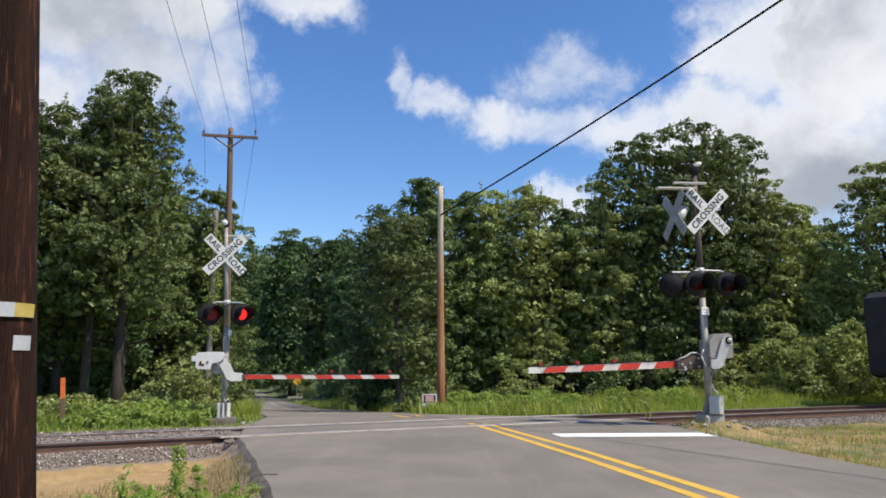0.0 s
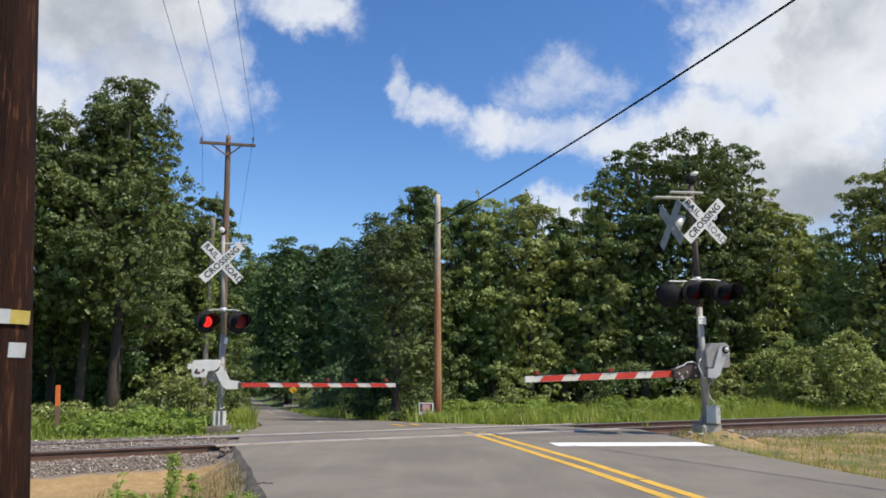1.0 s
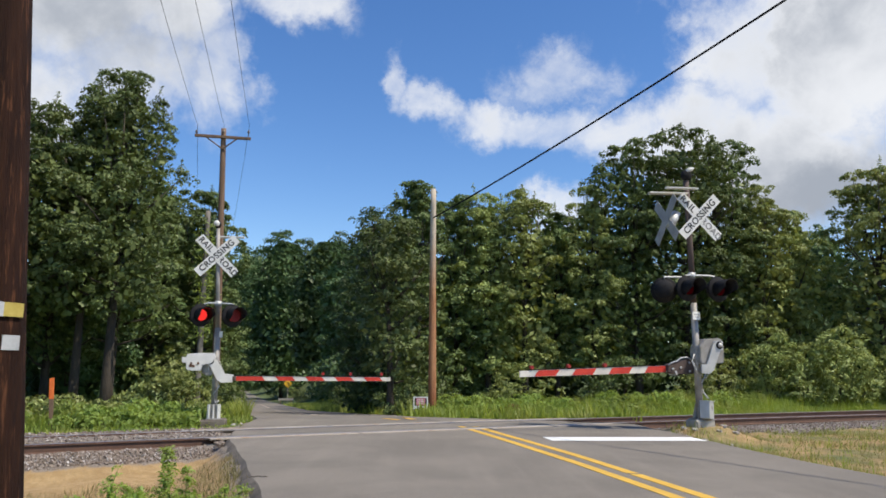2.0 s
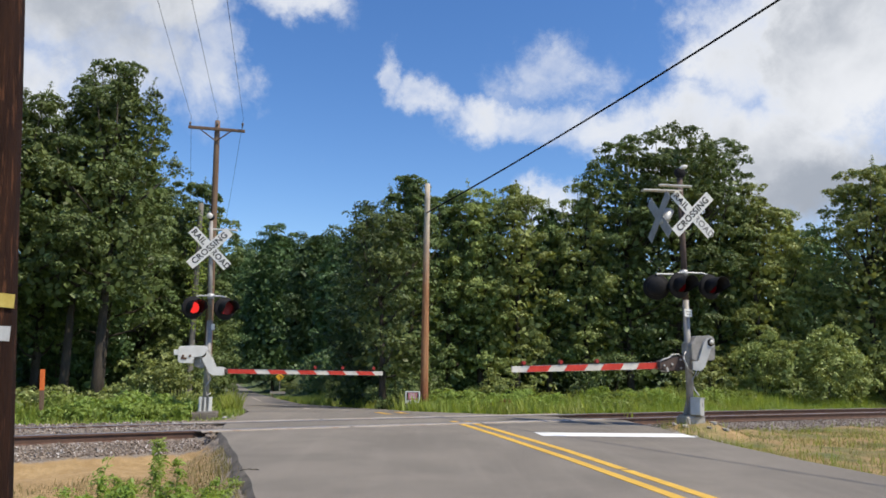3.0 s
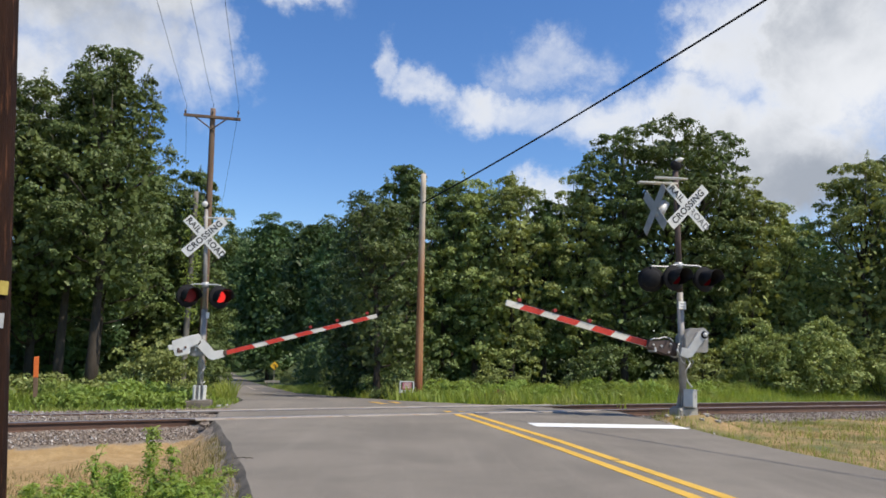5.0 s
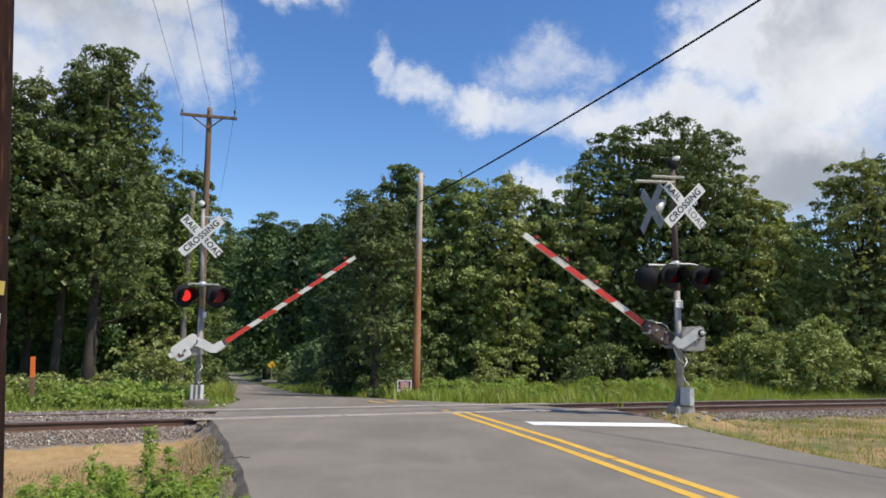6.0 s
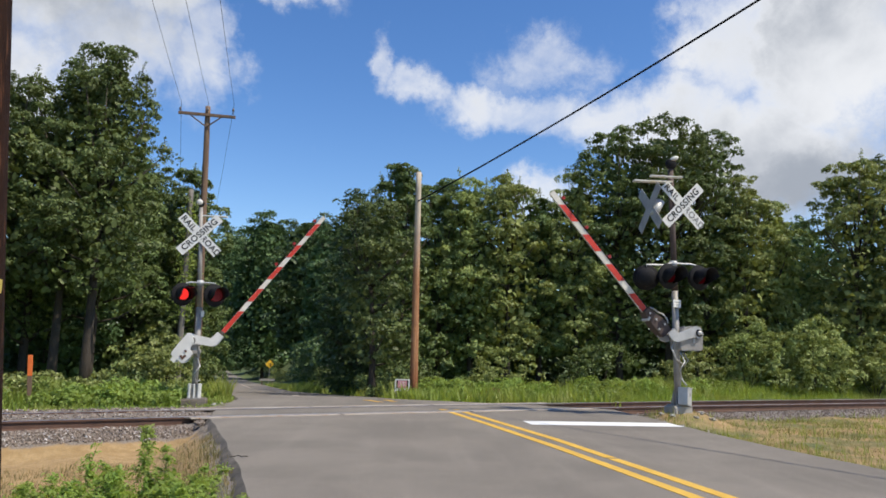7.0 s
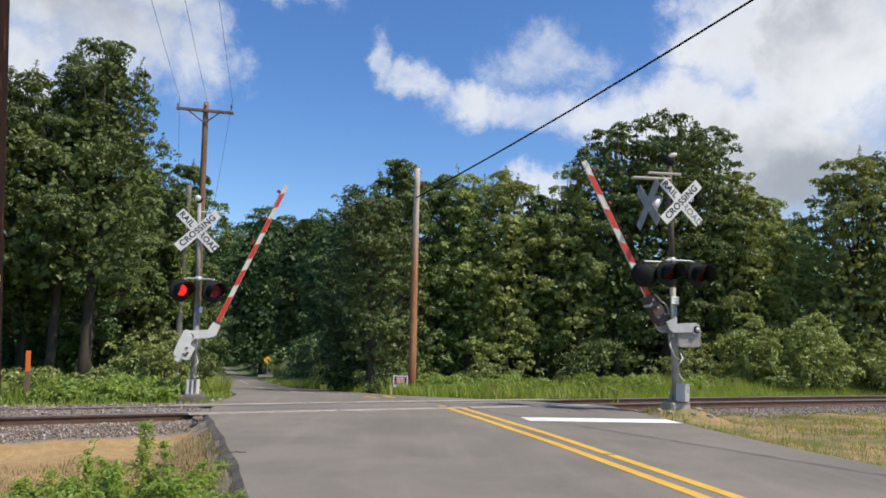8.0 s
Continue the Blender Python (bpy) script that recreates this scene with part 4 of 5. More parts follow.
cable("service_wire", (-0.082, 22.92, 6.11), (14.27, 0.3, 11.55), 0.45, 0.023, "thick black overhead service wire tied to the wooden pole")
for (x0, z0), (x1, z1) in (((-10.35, 11.65), (-2.0, 7.4)), ((-9.2, 11.65), (-1.6, 7.4)), ((-8.1, 11.62), (-1.1, 7.4))):
    cable("power_wire", (x0, 29.8, z0), (x1, 0.0, z1), 0.15, 0.006, "thin grey overhead power wire")
    cable("power_wire", (x0, 29.9, z0), (x0 - 11.5, 66, 9.6), 0.8, 0.007, "thin grey overhead power wire")


# ------------------------------------------------ small things
def stake():
    g = empty("marker_stake", pose(-8.52, 16.5, -0.2, 2, -3, 15), "weathered wooden marker stake with orange-painted top", "marker stake")
    b = bmesh.new()
    box(b, 0.09, 0.035, 0.75, pose(0, 0, 0.375), 0.004)
    part("stake", b, WOODGREY, g)
    b = bmesh.new()
    box(b, 0.095, 0.04, 0.46, pose(0, 0, 0.98), 0.004)
    part("painted_top", b, ORANGE, g, "bright orange painted top")


stake()


def low_sign():
    g = empty("warning_notice", pose(-0.40, 21.8, -0.2, 0, 0, 6), "small white notice with a faded red panel on stakes", "sign")
    b = bmesh.new()
    box(b, 0.44, 0.012, 0.35, pose(0, 0, 0.46), 0.003)
    bd = part("board", b, SIGNWHITE, g)
    b = bmesh.new()
    box(b, 0.36, 0.006, 0.23, pose(0, -0.010, 0.49))
    part("panel", b, BLACK, bd, "black border panel")
    b = bmesh.new()
    box(b, 0.27, 0.006, 0.21, pose(0, -0.014, 0.49))
    part("panel", b, PINK, bd, "faded red panel")
    for z in (0.55, 0.50, 0.45):
        b = bmesh.new()
        box(b, 0.20, 0.004, 0.014, pose(0, -0.018, z))
        part("text_bar", b, SIGNWHITE, bd, "illegible white line")
    b = bmesh.new()
    box(b, 0.20, 0.004, 0.018, pose(-0.02, -0.009, 0.32))
    part("text_bar", b, LETTER, bd, "illegible dark line")
    for s in (-0.17, 0.17):
        b = bmesh.new()
        box(b, 0.03, 0.02, 0.62, pose(s, 0.02, 0.30), 0.003)
        part("leg", b, GALV, g)


low_sign()


def curve_sign():
    g = empty("curve_sign", pose(-18.4, 92, float(ground_z(-18.4, 92)), 0, 0, 15), "yellow diamond curve warning sign beside the far road", "sign")
    b = bmesh.new()
    box(b, 0.76, 0.01, 0.76, pose(0, 0, 2.75, 0, 45, 0), 0.003)
    bd = part("board", b, SIGNYELLOW, g)
    b = bmesh.new()
    pipe(b, [(0.12, -0.012, 2.45), (0.12, -0.012, 2.72), (0.03, -0.012, 2.86), (-0.16, -0.012, 2.88)], 0.05, 6)
    part("arrow", b, LETTER, bd, "black bent arrow")
    b = bmesh.new()
    box(b, 0.07, 0.04, 2.9, pose(0, 0.03, 1.45))
    part("post", b, GALV, g)


curve_sign()


def guard_rail():
    g = empty("guide_rail", pose(-20.0, 99, float(ground_z(-20.0, 99)), 0, 0, 20), "short grey steel guide rail beside the far road", "guide rail")
    b = bmesh.new()
    plate(b, ((-1.0, 0.62), (1.0, 0.62), (1.0, 0.92), (-1.0, 0.92)), 0.05)
    part("beam", b, GALV, g)
    for s in (-0.7, 0.7):
        b = bmesh.new()
        box(b, 0.1, 0.1, 0.9, pose(s, 0.08, 0.45))
        part("post", b, WOODGREY, g)


guard_rail()


def rubble():
    for x, y, s in ((5.0, 14.55, 0.12), (5.8, 14.35, 0.10), (5.25, 14.2, 0.09), (6.3, 15.3, 0.13), (5.45, 15.35, 0.13), (5.95, 15.3, 0.10), (6.15, 15.55, 0.12), (5.3, 15.6, 0.11), (-4.75, 17.5, 0.10), (-5.7, 17.35, 0.09), (-4.6, 17.6, 0.07)):
        b = bmesh.new()
        s = s * 0.62
        bmesh.ops.create_icosphere(b, subdivisions=2, radius=s)
        for v in b.verts:
            v.co *= 0.75 + 0.9 * noise.noise(v.co * 14 + Vector((x, y, 0)))
            v.co.z *= 0.6
        tagged(part("rock", b, CONCRETE, None, at=pose(x, y, float(ground_z(x, y)) + s * 0.3)), "pale broken rock beside the signal foundation", "rock", "rocks by the foundations")
    for x, y, rz in ((-2.02, 8.9, 20), (-2.09, 8.93, -30), (-2.15, 8.87, 50)):
        b = bmesh.new()
        pipe(b, [(-0.04, 0, 0.006), (0.0, 0.010, 0.012), (0.04, -0.005, 0.006)], 0.005, 6)
        tagged(part("stick", b, BARK, None, at=pose(x, y, 0.0, 0, 0, rz)), "small dark twig lying on the asphalt", "stick", "sticks on the road")


rubble()


# ------------------------------------------------ the departing wagon
def wagon():
    g = empty("freight_wagon", pose(0, 0, 0), "black covered freight wagon rolling away on the track", "freight wagon")
    b = bmesh.new()
    plate(b, ((0.0, 1.0), (0.3, 0.85), (14.5, 0.85), (14.8, 1.0), (14.8, 3.4), (14.5, 3.75), (0.3, 3.75), (0.0, 3.5)), 2.9)
    bmesh.ops.bevel(b, geom=list(b.edges), offset=0.06, segments=2, affect="EDGES")
    body = part("body", b, CARBLACK, g)
    for x in np.arange(0.8, 14.4, 1.1):
        b = bmesh.new()
        box(b, 0.10, 0.06, 2.5, pose(x, -1.47, 2.25))
        part("rib", b, CARBLACK, body)
    b = bmesh.new()
    bmesh.ops.create_cone(b, cap_ends=True, segments=20, radius1=0.26, radius2=0.26, depth=0.01, matrix=pose(0.62, -1.51, 1.75, 90))
    part("emblem", b, SIGNWHITE, body, "round white emblem")
    b = bmesh.new()
    box(b, 1.0, 0.01, 0.5, pose(0.75, -1.500, 1.62))
    part("emblem", b, BLUE, body, "blue painted field")
    b = bmesh.new()
    box(b, 0.9, 0.3, 0.3, pose(-0.3, 0, 0.9), 0.03)
    part("coupler", b, RUST, g, "rusty coupler")
    for bx in (2.2, 12.6):
        b = bmesh.new()
        box(b, 2.2, 1.9, 0.35, pose(bx, 0, 0.55), 0.05)
        bogie = part("bogie", b, RUST, g, "dirty steel bogie")
        for wx in (-0.85, 0.85):
            b = bmesh.new()
            for s in (-0.75, 0.75):
                tube(b, (bx + wx, s - 0.06, 0.45), (bx + wx, s + 0.06, 0.45), 0.44, 0.44, 24)
            tube(b, (bx + wx, -0.75, 0.45), (bx + wx, 0.75, 0.45), 0.08)
            part("wheelset", b, RUST, bogie, "worn steel wheelset")
    return g


WAGON = wagon()


# ------------------------------------------------ plants
def leaf_quads(centres, normals, size, flat=0.55, curl=0.25, slim=0.5):
    """Pointed leaves: each a quad of base, side, tip, side with a random turn about its normal."""
    n = len(centres)
    nrm = normals + rng.normal(0, flat, (n, 3))
    nrm /= np.linalg.norm(nrm, axis=1, keepdims=True) + 1e-9
    t = np.cross(nrm, rng.normal(size=(n, 3)))
    t /= np.linalg.norm(t, axis=1, keepdims=True) + 1e-9
    s = np.cross(nrm, t)
    L = (size * rng.uniform(0.65, 1.35, n))[:, None]
    a = centres - t * L * 0.5
    tip = centres + t * L * 0.5 - nrm * L * curl
    l = centres + s * L * slim * 0.5
    r = centres - s * L * slim * 0.5
    return np.stack([a, l, tip, r], 1).reshape(-1, 3)


def crown_points(lobes, per, grain=1.0, m=52, least=6):
    """Leaves in clumps on the upper, outer sides of lobes (x, y, z, rx, rz): each clump is a small dome of leaves that face outward."""
    out_c, out_n = [], []
    for x, y, z, rx, rz in lobes:
        k = per * rx * rx
        clumps = max(least, int(k / (0.7 * m)))
        d = rng.normal(size=(clumps, 3))
        d[:, 2] = np.abs(d[:, 2]) * np.where(rng.random(clumps) < 0.84, 1, -0.5)
        d /= np.linalg.norm(d, axis=1, keepdims=True)
        c = np.array([x, y, z]) + d * rng.uniform(0.70, 1.06, clumps)[:, None] * np.array([rx, rx, rz])
        rc = rng.uniform(0.16, 0.42, clumps) * grain * (0.55 + 0.45 * rx)
        lean = d * 0.75 + np.array([0, 0, 0.55])
        q = rng.normal(size=(clumps, m, 3)) * 0.75 + lean[:, None]
        q /= np.linalg.norm(q, axis=2, keepdims=True)
        p = c[:, None] + q * rc[:, None, None] * rng.uniform(0.75, 1.15, (clumps, m, 1)) * np.array([1.25, 1.25, 0.8])
        p[:, :, 2] -= 0.25 * rc[:, None] * rng.random((clumps, m))
        out_c.append(p.reshape(-1, 3))
        out_n.append(q.reshape(-1, 3))
    return np.concatenate(out_c), np.concatenate(out_n)


def tree(x, y, top, width, low, leaf, per, size, name="tree", label="", group="trees beyond the track", lobes_n=44, spire=0.0, square=2.0, shoots=0):
    """square: how broad the crown's shoulders are; shoots: thin upright twigs over the top."""
    z0 = float(ground_z(x, y)) - 0.1
    g = empty(name, pose(x, y, z0, 0, 0, 0), label, "tree", group)
    h = top - z0

    def profile(t):
        p = 0.82 + 0.45 * t if t < 0.4 else max(0.02, 1 - ((t - 0.4) / 0.62) ** square) ** 0.5
        return min(p, 1.0) * (1 - spire * t)

    lobes, tries = [], 0
    while len(lobes) < lobes_n and tries < lobes_n * 12:
        tries += 1
        t = rng.random() ** 0.8
        a = rng.uniform(0, 2 * math.pi)
        rr = rng.random() ** 0.28 * width * profile(t)
        s = rng.uniform(0.42, 0.95) * (0.52 + 0.14 * width) * (1 - (0.30 + 0.4 * spire) * t)
        p = Vector((rr * math.cos(a), rr * math.sin(a), min(low + (h - low) * t, h - s * 0.55)))
        near = min(((p - Vector(q[:3])).length / (0.62 * (s + q[3])) for q in lobes), default=9)
        if near > 1.0 or tries > lobes_n * 9:
            lobes.append((p.x, p.y, p.z, s, s * rng.uniform(0.40, 0.66)))
    c, nr = crown_points(lobes, per, max(1.0, size / 0.13), 52 if y < 33 else 30)
    quads = leaf_quads(c, nr, size, 0.42, 0.2, 0.58)
    # inner foliage that closes the crown
    k = int(80 * width * h)
    t = rng.random(k)
    a = rng.uniform(0, 6.283, k)
    prof = np.array([profile(v) for v in t])
    rr = np.sqrt(rng.random(k)) * width * 0.78 * prof
    inner = np.stack([rr * np.cos(a), rr * np.sin(a), low + (h - low) * 0.92 * t], -1)
    quads = np.concatenate([quads, leaf_quads(inner, rng.normal(0, 1, (k, 3)), size * 2.3, slim=0.7)])
    b = bmesh.new()
    bend = rng.normal(0, 0.25, 2)
    r0 = 0.06 + 0.011 * h
    pipe(b, [(bend[0] * t * t, bend[1] * t * t, h * 0.78 * t) for t in np.linspace(0, 1, 8)], [r0 * (1 - 0.85 * t) for t in np.linspace(0, 1, 8)], 8)
    for lx, ly, lz, lr, _ in lobes[::2]:
        s = max(0.12, min(0.7, (lz - 0.45 * math.hypot(lx, ly)) / (h * 0.78)))
        p = Vector((bend[0] * s * s, bend[1] * s * s, h * 0.78 * s))
        q = Vector((lx, ly, lz))
        mid = p.lerp(q, 0.5) + Vector((0, 0, -0.15))
        pipe(b, [p, mid, q], [r0 * 0.35 * (1 - 0.6 * s), r0 * 0.2, 0.012], 5)
    # thin shoots that break the outline
    for i in range(shoots):
        lx, ly, lz, lr, lz2 = lobes[int(rng.integers(0, len(lobes)))]
        if lz < low + 0.45 * (h - low):
            continue
        out = Vector((lx, ly, 0)) * (0.35 / max(width, 0.1)) + Vector((rng.normal(0, 0.15), rng.normal(0, 0.15), 1.0))
        p = Vector((lx, ly, lz + lz2 * 0.5))
        q = p + out.normalized() * rng.uniform(0.5, 1.15) * (0.5 + 0.5 * lr)
        pipe(b, [p, q], [0.016, 0.005], 4)
        n_ = 44
        u = rng.random(n_)[:, None]
        cc = np.array(p) * (1 - u) + np.array(q) * u + rng.normal(0, 0.075, (n_, 3)) * (1.25 - u)
        quads = np.concatenate([quads, leaf_quads(cc, np.tile((0.2, -0.3, 0.8), (n_, 1)), size * 0.9, 0.6, 0.2, 0.5)])
    crown = new("crown", raw("crown", quads, 4, leaf))
    crown.parent = g
    part("trunk", b, BARK, g, "", True)
    return g


TALL = "tall broad-leaved tree with dense dark green crown"
YOUNG = "young leafy tree with lighter green crown"
D, B = LEAF_DARK, LEAF_BRIGHT
# x, y, top, half width, lowest leaves, leaf, spire, shoulders, shoots
for x, y, top, w, low, lf, sp, sq, sh in (
        (-14.9, 21.5, 8.9, 2.5, 3.8, D, 0.1, 2.5, 14), (-12.6, 22.0, 9.3, 2.4, 3.5, D, 0.1, 2.5, 20), (-11.4, 23.2, 9.9, 2.3, 3.2, D, 0.2, 2.5, 26),
        # last three of this row: added, mostly hidden, to block sun underneath
        (-10.2, 22.8, 10.9, 2.5, 3.6, D, 0.42, 2.2, 40), (-13.6, 25.6, 9.0, 2.3, 2.0, D, 0.0, 4.0, 0), (-16.4, 25.0, 9.0, 2.3, 2.4, D, 0.0, 4.0, 0), (-11.6, 26.2, 9.2, 2.2, 3.2, D, 0.0, 4.0, 0),
        (-10.4, 32, 9.0, 2.2, 0.6, D, 0.25, 2.0, 20), (-12.4, 31.5, 9.3, 2.3, 0.6, D, 0.15, 2.0, 20),
        (-2.7, 33.5, 8.7, 2.3, 0.4, LEAF_SHADED, 0.1, 2.2, 8), (-1.45, 24.3, 6.5, 1.5, 1.2, D, 0.15, 2.2, 4), (-0.8, 29.6, 9.0, 1.9, 0.6, D, 0.3, 2.0, 14), (0.9, 31.6, 8.9, 1.9, 0.6, D, 0.2, 2.0, 8),
        (2.3, 31.0, 8.9, 1.7, 1.7, B, 0.25, 2.0, 16), (3.8, 30.6, 8.9, 1.8, 1.7, B, 0.25, 2.0, 16), (5.4, 31.8, 8.3, 1.8, 1.7, D, 0.15, 2.0, 14),
        (6.9, 31.0, 9.2, 1.6, 1.7, B, 0.25, 2.0, 10), (8.8, 31.2, 11.2, 2.1, 1.9, D, 0.0, 4.0, 4), (10.9, 31.0, 11.7, 2.2, 1.9, D, 0.0, 4.5, 4),
        (12.9, 31.6, 11.6, 1.8, 1.9, D, 0.0, 4.5, 4), (14.4, 31.0, 9.2, 1.8, 0.4, B, 0.2, 2.0, 8), (16.2, 31.8, 8.3, 1.8, 0.4, B, 0.2, 2.0, 8),
        (18.5, 29.6, 9.7, 1.7, 1.2, B, 0.05, 3.0, 6), (20.6, 29.8, 10.2, 2.2, 0.5, D, 0.05, 3.0, 6), (-17.5, 20.5, 9.0, 2.5, 0.8, D, 0.1, 2.0, 6)):
    tree(x, y, top, w, low, lf, 500 if y < 26.5 else 385, 0.102 if y < 26.5 else 0.122, label=YOUNG if lf is B else TALL, spire=sp, square=sq, shoots=sh,
         lobes_n=int(5.2 * w * (top - low) * 0.62) + 12)

# wood farther back, closing the view
for x, y, top, w, low in ((-1.2, 40, 9.0, 2.4, 0.3), (-2.4, 47, 10.2, 2.8, 0.3), (-4.0, 54, 11.2, 3.0, 0.3), (-4.8, 63, 12.7, 3.2, 0.3), (-6.6, 74, 14.6, 3.6, 0.4), (-6.6, 90, 16.0, 4.4, 0.4),
                          (-13.0, 108, 20.4, 5.4, 0.5), (-19.5, 128, 25.0, 7.5, 3), (-33.5, 160, 31, 9, 3), (-66, 200, 30, 9, 1), (-44, 205, 38, 10, 2), (-71, 276, 46, 14, 0.3), (-50, 150, 25, 8, 0.5),
                          (-12.5, 36, 8.8, 2.4, 1), (-16.0, 46, 9.8, 2.8, 1), (-21, 60, 12, 3.4, 1), (-28.5, 82, 15, 4.5, 1), (-42, 118, 19, 6, 2),
                          (-17, 34, 8.4, 3.0, 0.2), (-14.5, 29, 8.6, 2.6, 0.2), (-20, 26, 9, 3, 0.2),
                          (1.5, 37, 8.2, 2.8, 0.2), (5.5, 37, 8.0, 2.8, 0.2), (10, 38, 9.2, 3.0, 0.2), (15, 38, 8.4, 3.0, 0.2), (20, 37, 8.8, 3.0, 0.2), (25, 34, 9.0, 3.0, 0.2)):
    tree(x, y, top, w, low, LEAF_SHADED, 190 * min(1.0, (45 / y) ** 1.3), 0.165 * max(1.0, y / 50), label="tall leafy tree in the wood behind", group="trees of the wood behind", lobes_n=44)


def far_woods():
    """Undergrowth and crowns deep in the wood, too dense to part."""
    n_ = 78000
    x = rng.uniform(-60, 70, n_)
    y = rng.uniform(0, 1, n_) ** 1.3 * 14 + np.interp(x, [-60, -30, -22, -16, -11, -6, 0, 30, 70], [34, 32, 34, 30, 40, 44, 37, 38, 44])
    keep = road_gap(x, y) > 2.0
    x, y = x[keep], y[keep]
    n_ = len(x)
    hh = 6.6 + 1.4 * np.sin(0.7 * x) * np.cos(0.31 * x + 1) + 0.8 * np.sin(2.1 * x)
    z = rng.random(n_) ** 0.75 * hh + ground_z(x, y)
    k = 16000
    by = rng.uniform(44, 112, k)
    bx = np.interp(by, ROAD_Y, ROAD_R) + rng.uniform(4.5, 12, k)
    bz = ground_z(bx, by) + rng.random(k) ** 0.8 * (2.2 + 0.03 * by)
    x, y, z, n_ = np.concatenate([x, bx]), np.concatenate([y, by]), np.concatenate([z, bz]), n_ + k
    c = np.stack([x, y, z], -1)
    nr = rng.normal(0, 0.6, (n_, 3)) + np.array([0, -0.3, 0.8])
    tagged(new("far_woods", raw("far_woods", leaf_quads(c, nr, 0.46, slim=0.6), 4, LEAF_SHADED)), "dense dark green foliage deep in the wood", "woods", kind="stuff")


far_woods()


def shrub(x, y, h, w, leaf, label, size=0.115, per=560, group="shrubs at the wood's edge"):
    z0 = float(ground_z(x, y)) - 0.05
    g = empty("shrub", pose(x, y, z0), label, "shrub", group)
    lobes = []
    for i in range(13):
        a, rr, t = rng.uniform(0, 6.283), math.sqrt(rng.random()) * w, rng.random()
        s = rng.uniform(0.3, 0.55) * (0.4 + 0.3 * h)
        lobes.append((rr * math.cos(a), rr * math.sin(a), max(0.15, (h - s) * (1 - 0.5 * (rr / w) ** 2) * (0.25 + 0.75 * t)), s, s * 0.8))
    c, nr = crown_points(lobes, per, 0.8, 26, 4)
    o = new("foliage", raw("foliage", leaf_quads(c, nr, size, 0.5), 4, leaf))
    o.parent = g
    b = bmesh.new()
    for lx, ly, lz, _, _ in lobes[:7]:
        pipe(b, [(lx * 0.1, ly * 0.1, 0), (lx * 0.6, ly * 0.6, lz * 0.6), (lx, ly, lz)], [0.02, 0.014, 0.006], 5)
    part("stem", b, BARK, g)


DK, BR = "dense dark green shrub at the wood's edge", "bright green leafy shrub at the wood's edge"
for i, x in enumerate(np.concatenate([np.arange(-0.4, 11, 3.7), np.arange(11.5, 22, 1.35)])):
    y = 27.3 + 0.12 * max(0, x) * (1 if x < 12 else 0.5) + rng.uniform(-0.6, 0.6)
    br = rng.random() < (0.35 if x < 11 else 0.9)
    shrub(x, y, rng.uniform(1.2, 2.8) + (1.2 if x > 12 else 0), rng.uniform(0.7, 1.2), LEAF_BRIGHT if br else LEAF_DARK, BR if br else DK)
for x, y, h, w, br in ((-13.5, 17.2, 1.6, 0.9, 1), (-12.2, 18.2, 1.6, 0.9, 1), (-11.6, 17.4, 1.3, 0.8, 1), (-10.6, 17.9, 1.2, 0.8, 1), (-9.6, 18.4, 0.9, 0.8, 1), (-8.9, 18.3, 0.8, 0.7, 1), (-8.0, 19.0, 0.9, 0.8, 1),
                       (-7.2, 19.2, 0.7, 0.7, 1), (-6.5, 19.6, 0.6, 0.6, 1), (-7.4, 21.5, 2.6, 0.5, 1), (-8.3, 21.0, 1.4, 0.8, 0), (-7.3, 24.0, 2.4, 0.9, 0), (-8.2, 20.8, 1.6, 0.7, 1),
                       (-9.2, 27, 3.0, 1.2, 0), (-11.5, 33, 3.2, 1.3, 0), (-14, 40, 3.4, 1.5, 0), (-0.6, 27.5, 1.4, 0.8, 1), (-1.4, 30.5, 1.6, 0.9, 1), (-2.2, 33.5, 1.8, 1.0, 1), (-1.1, 24.2, 1.6, 0.7, 0), (-1.6, 38, 2.0, 1.1, 1), (-4.6, 52, 3.0, 1.6, 0), (-6.2, 60, 3.2, 1.6, 0), (-7.6, 68, 3.4, 1.8, 0), (-9.6, 78, 3.6, 2.0, 0), (-11.4, 88, 4.0, 2.2, 0), (-13.6, 97, 4.2, 2.2, 0), (-3.4, 47, 2.2, 1.3, 1), (-0.6, 29.5, 2.4, 1.0, 0), (-5.0, 57, 2.2, 1.4, 1), (-8.6, 76, 2.2, 1.2, 1), (-17.0, 106, 2.2, 1.2, 1), (-19.8, 110, 2.6, 1.4, 1), (-22.5, 122, 3.0, 2.0, 1), (-28.5, 140, 5.0, 3.0, 0), (-36, 166, 7.0, 4.0, 0), (-55, 205, 9.0, 6.0, 0)):
    shrub(x, y, h, w, LEAF_BRIGHT if br else LEAF_DARK, BR if br else DK)


DEAD = leafy("dead brush", (0.16, 0.075, 0.035), (0.24, 0.12, 0.05), (0.12, 0.10, 0.04), 0.2)
for x, y in ((10.4, 12.0), (10.9, 12.5), (10.2, 12.7), (11.4, 13.2)):
    shrub(x, y, 0.34, 0.5, LEAF_HERB, "leafy green weeds on the gravel verge", 0.06, 900, "weeds on the verge")
shrub(2.35, 22.6, 0.55, 0.35, DEAD, "small rust-brown dead brush in the grass", 0.09, 500)


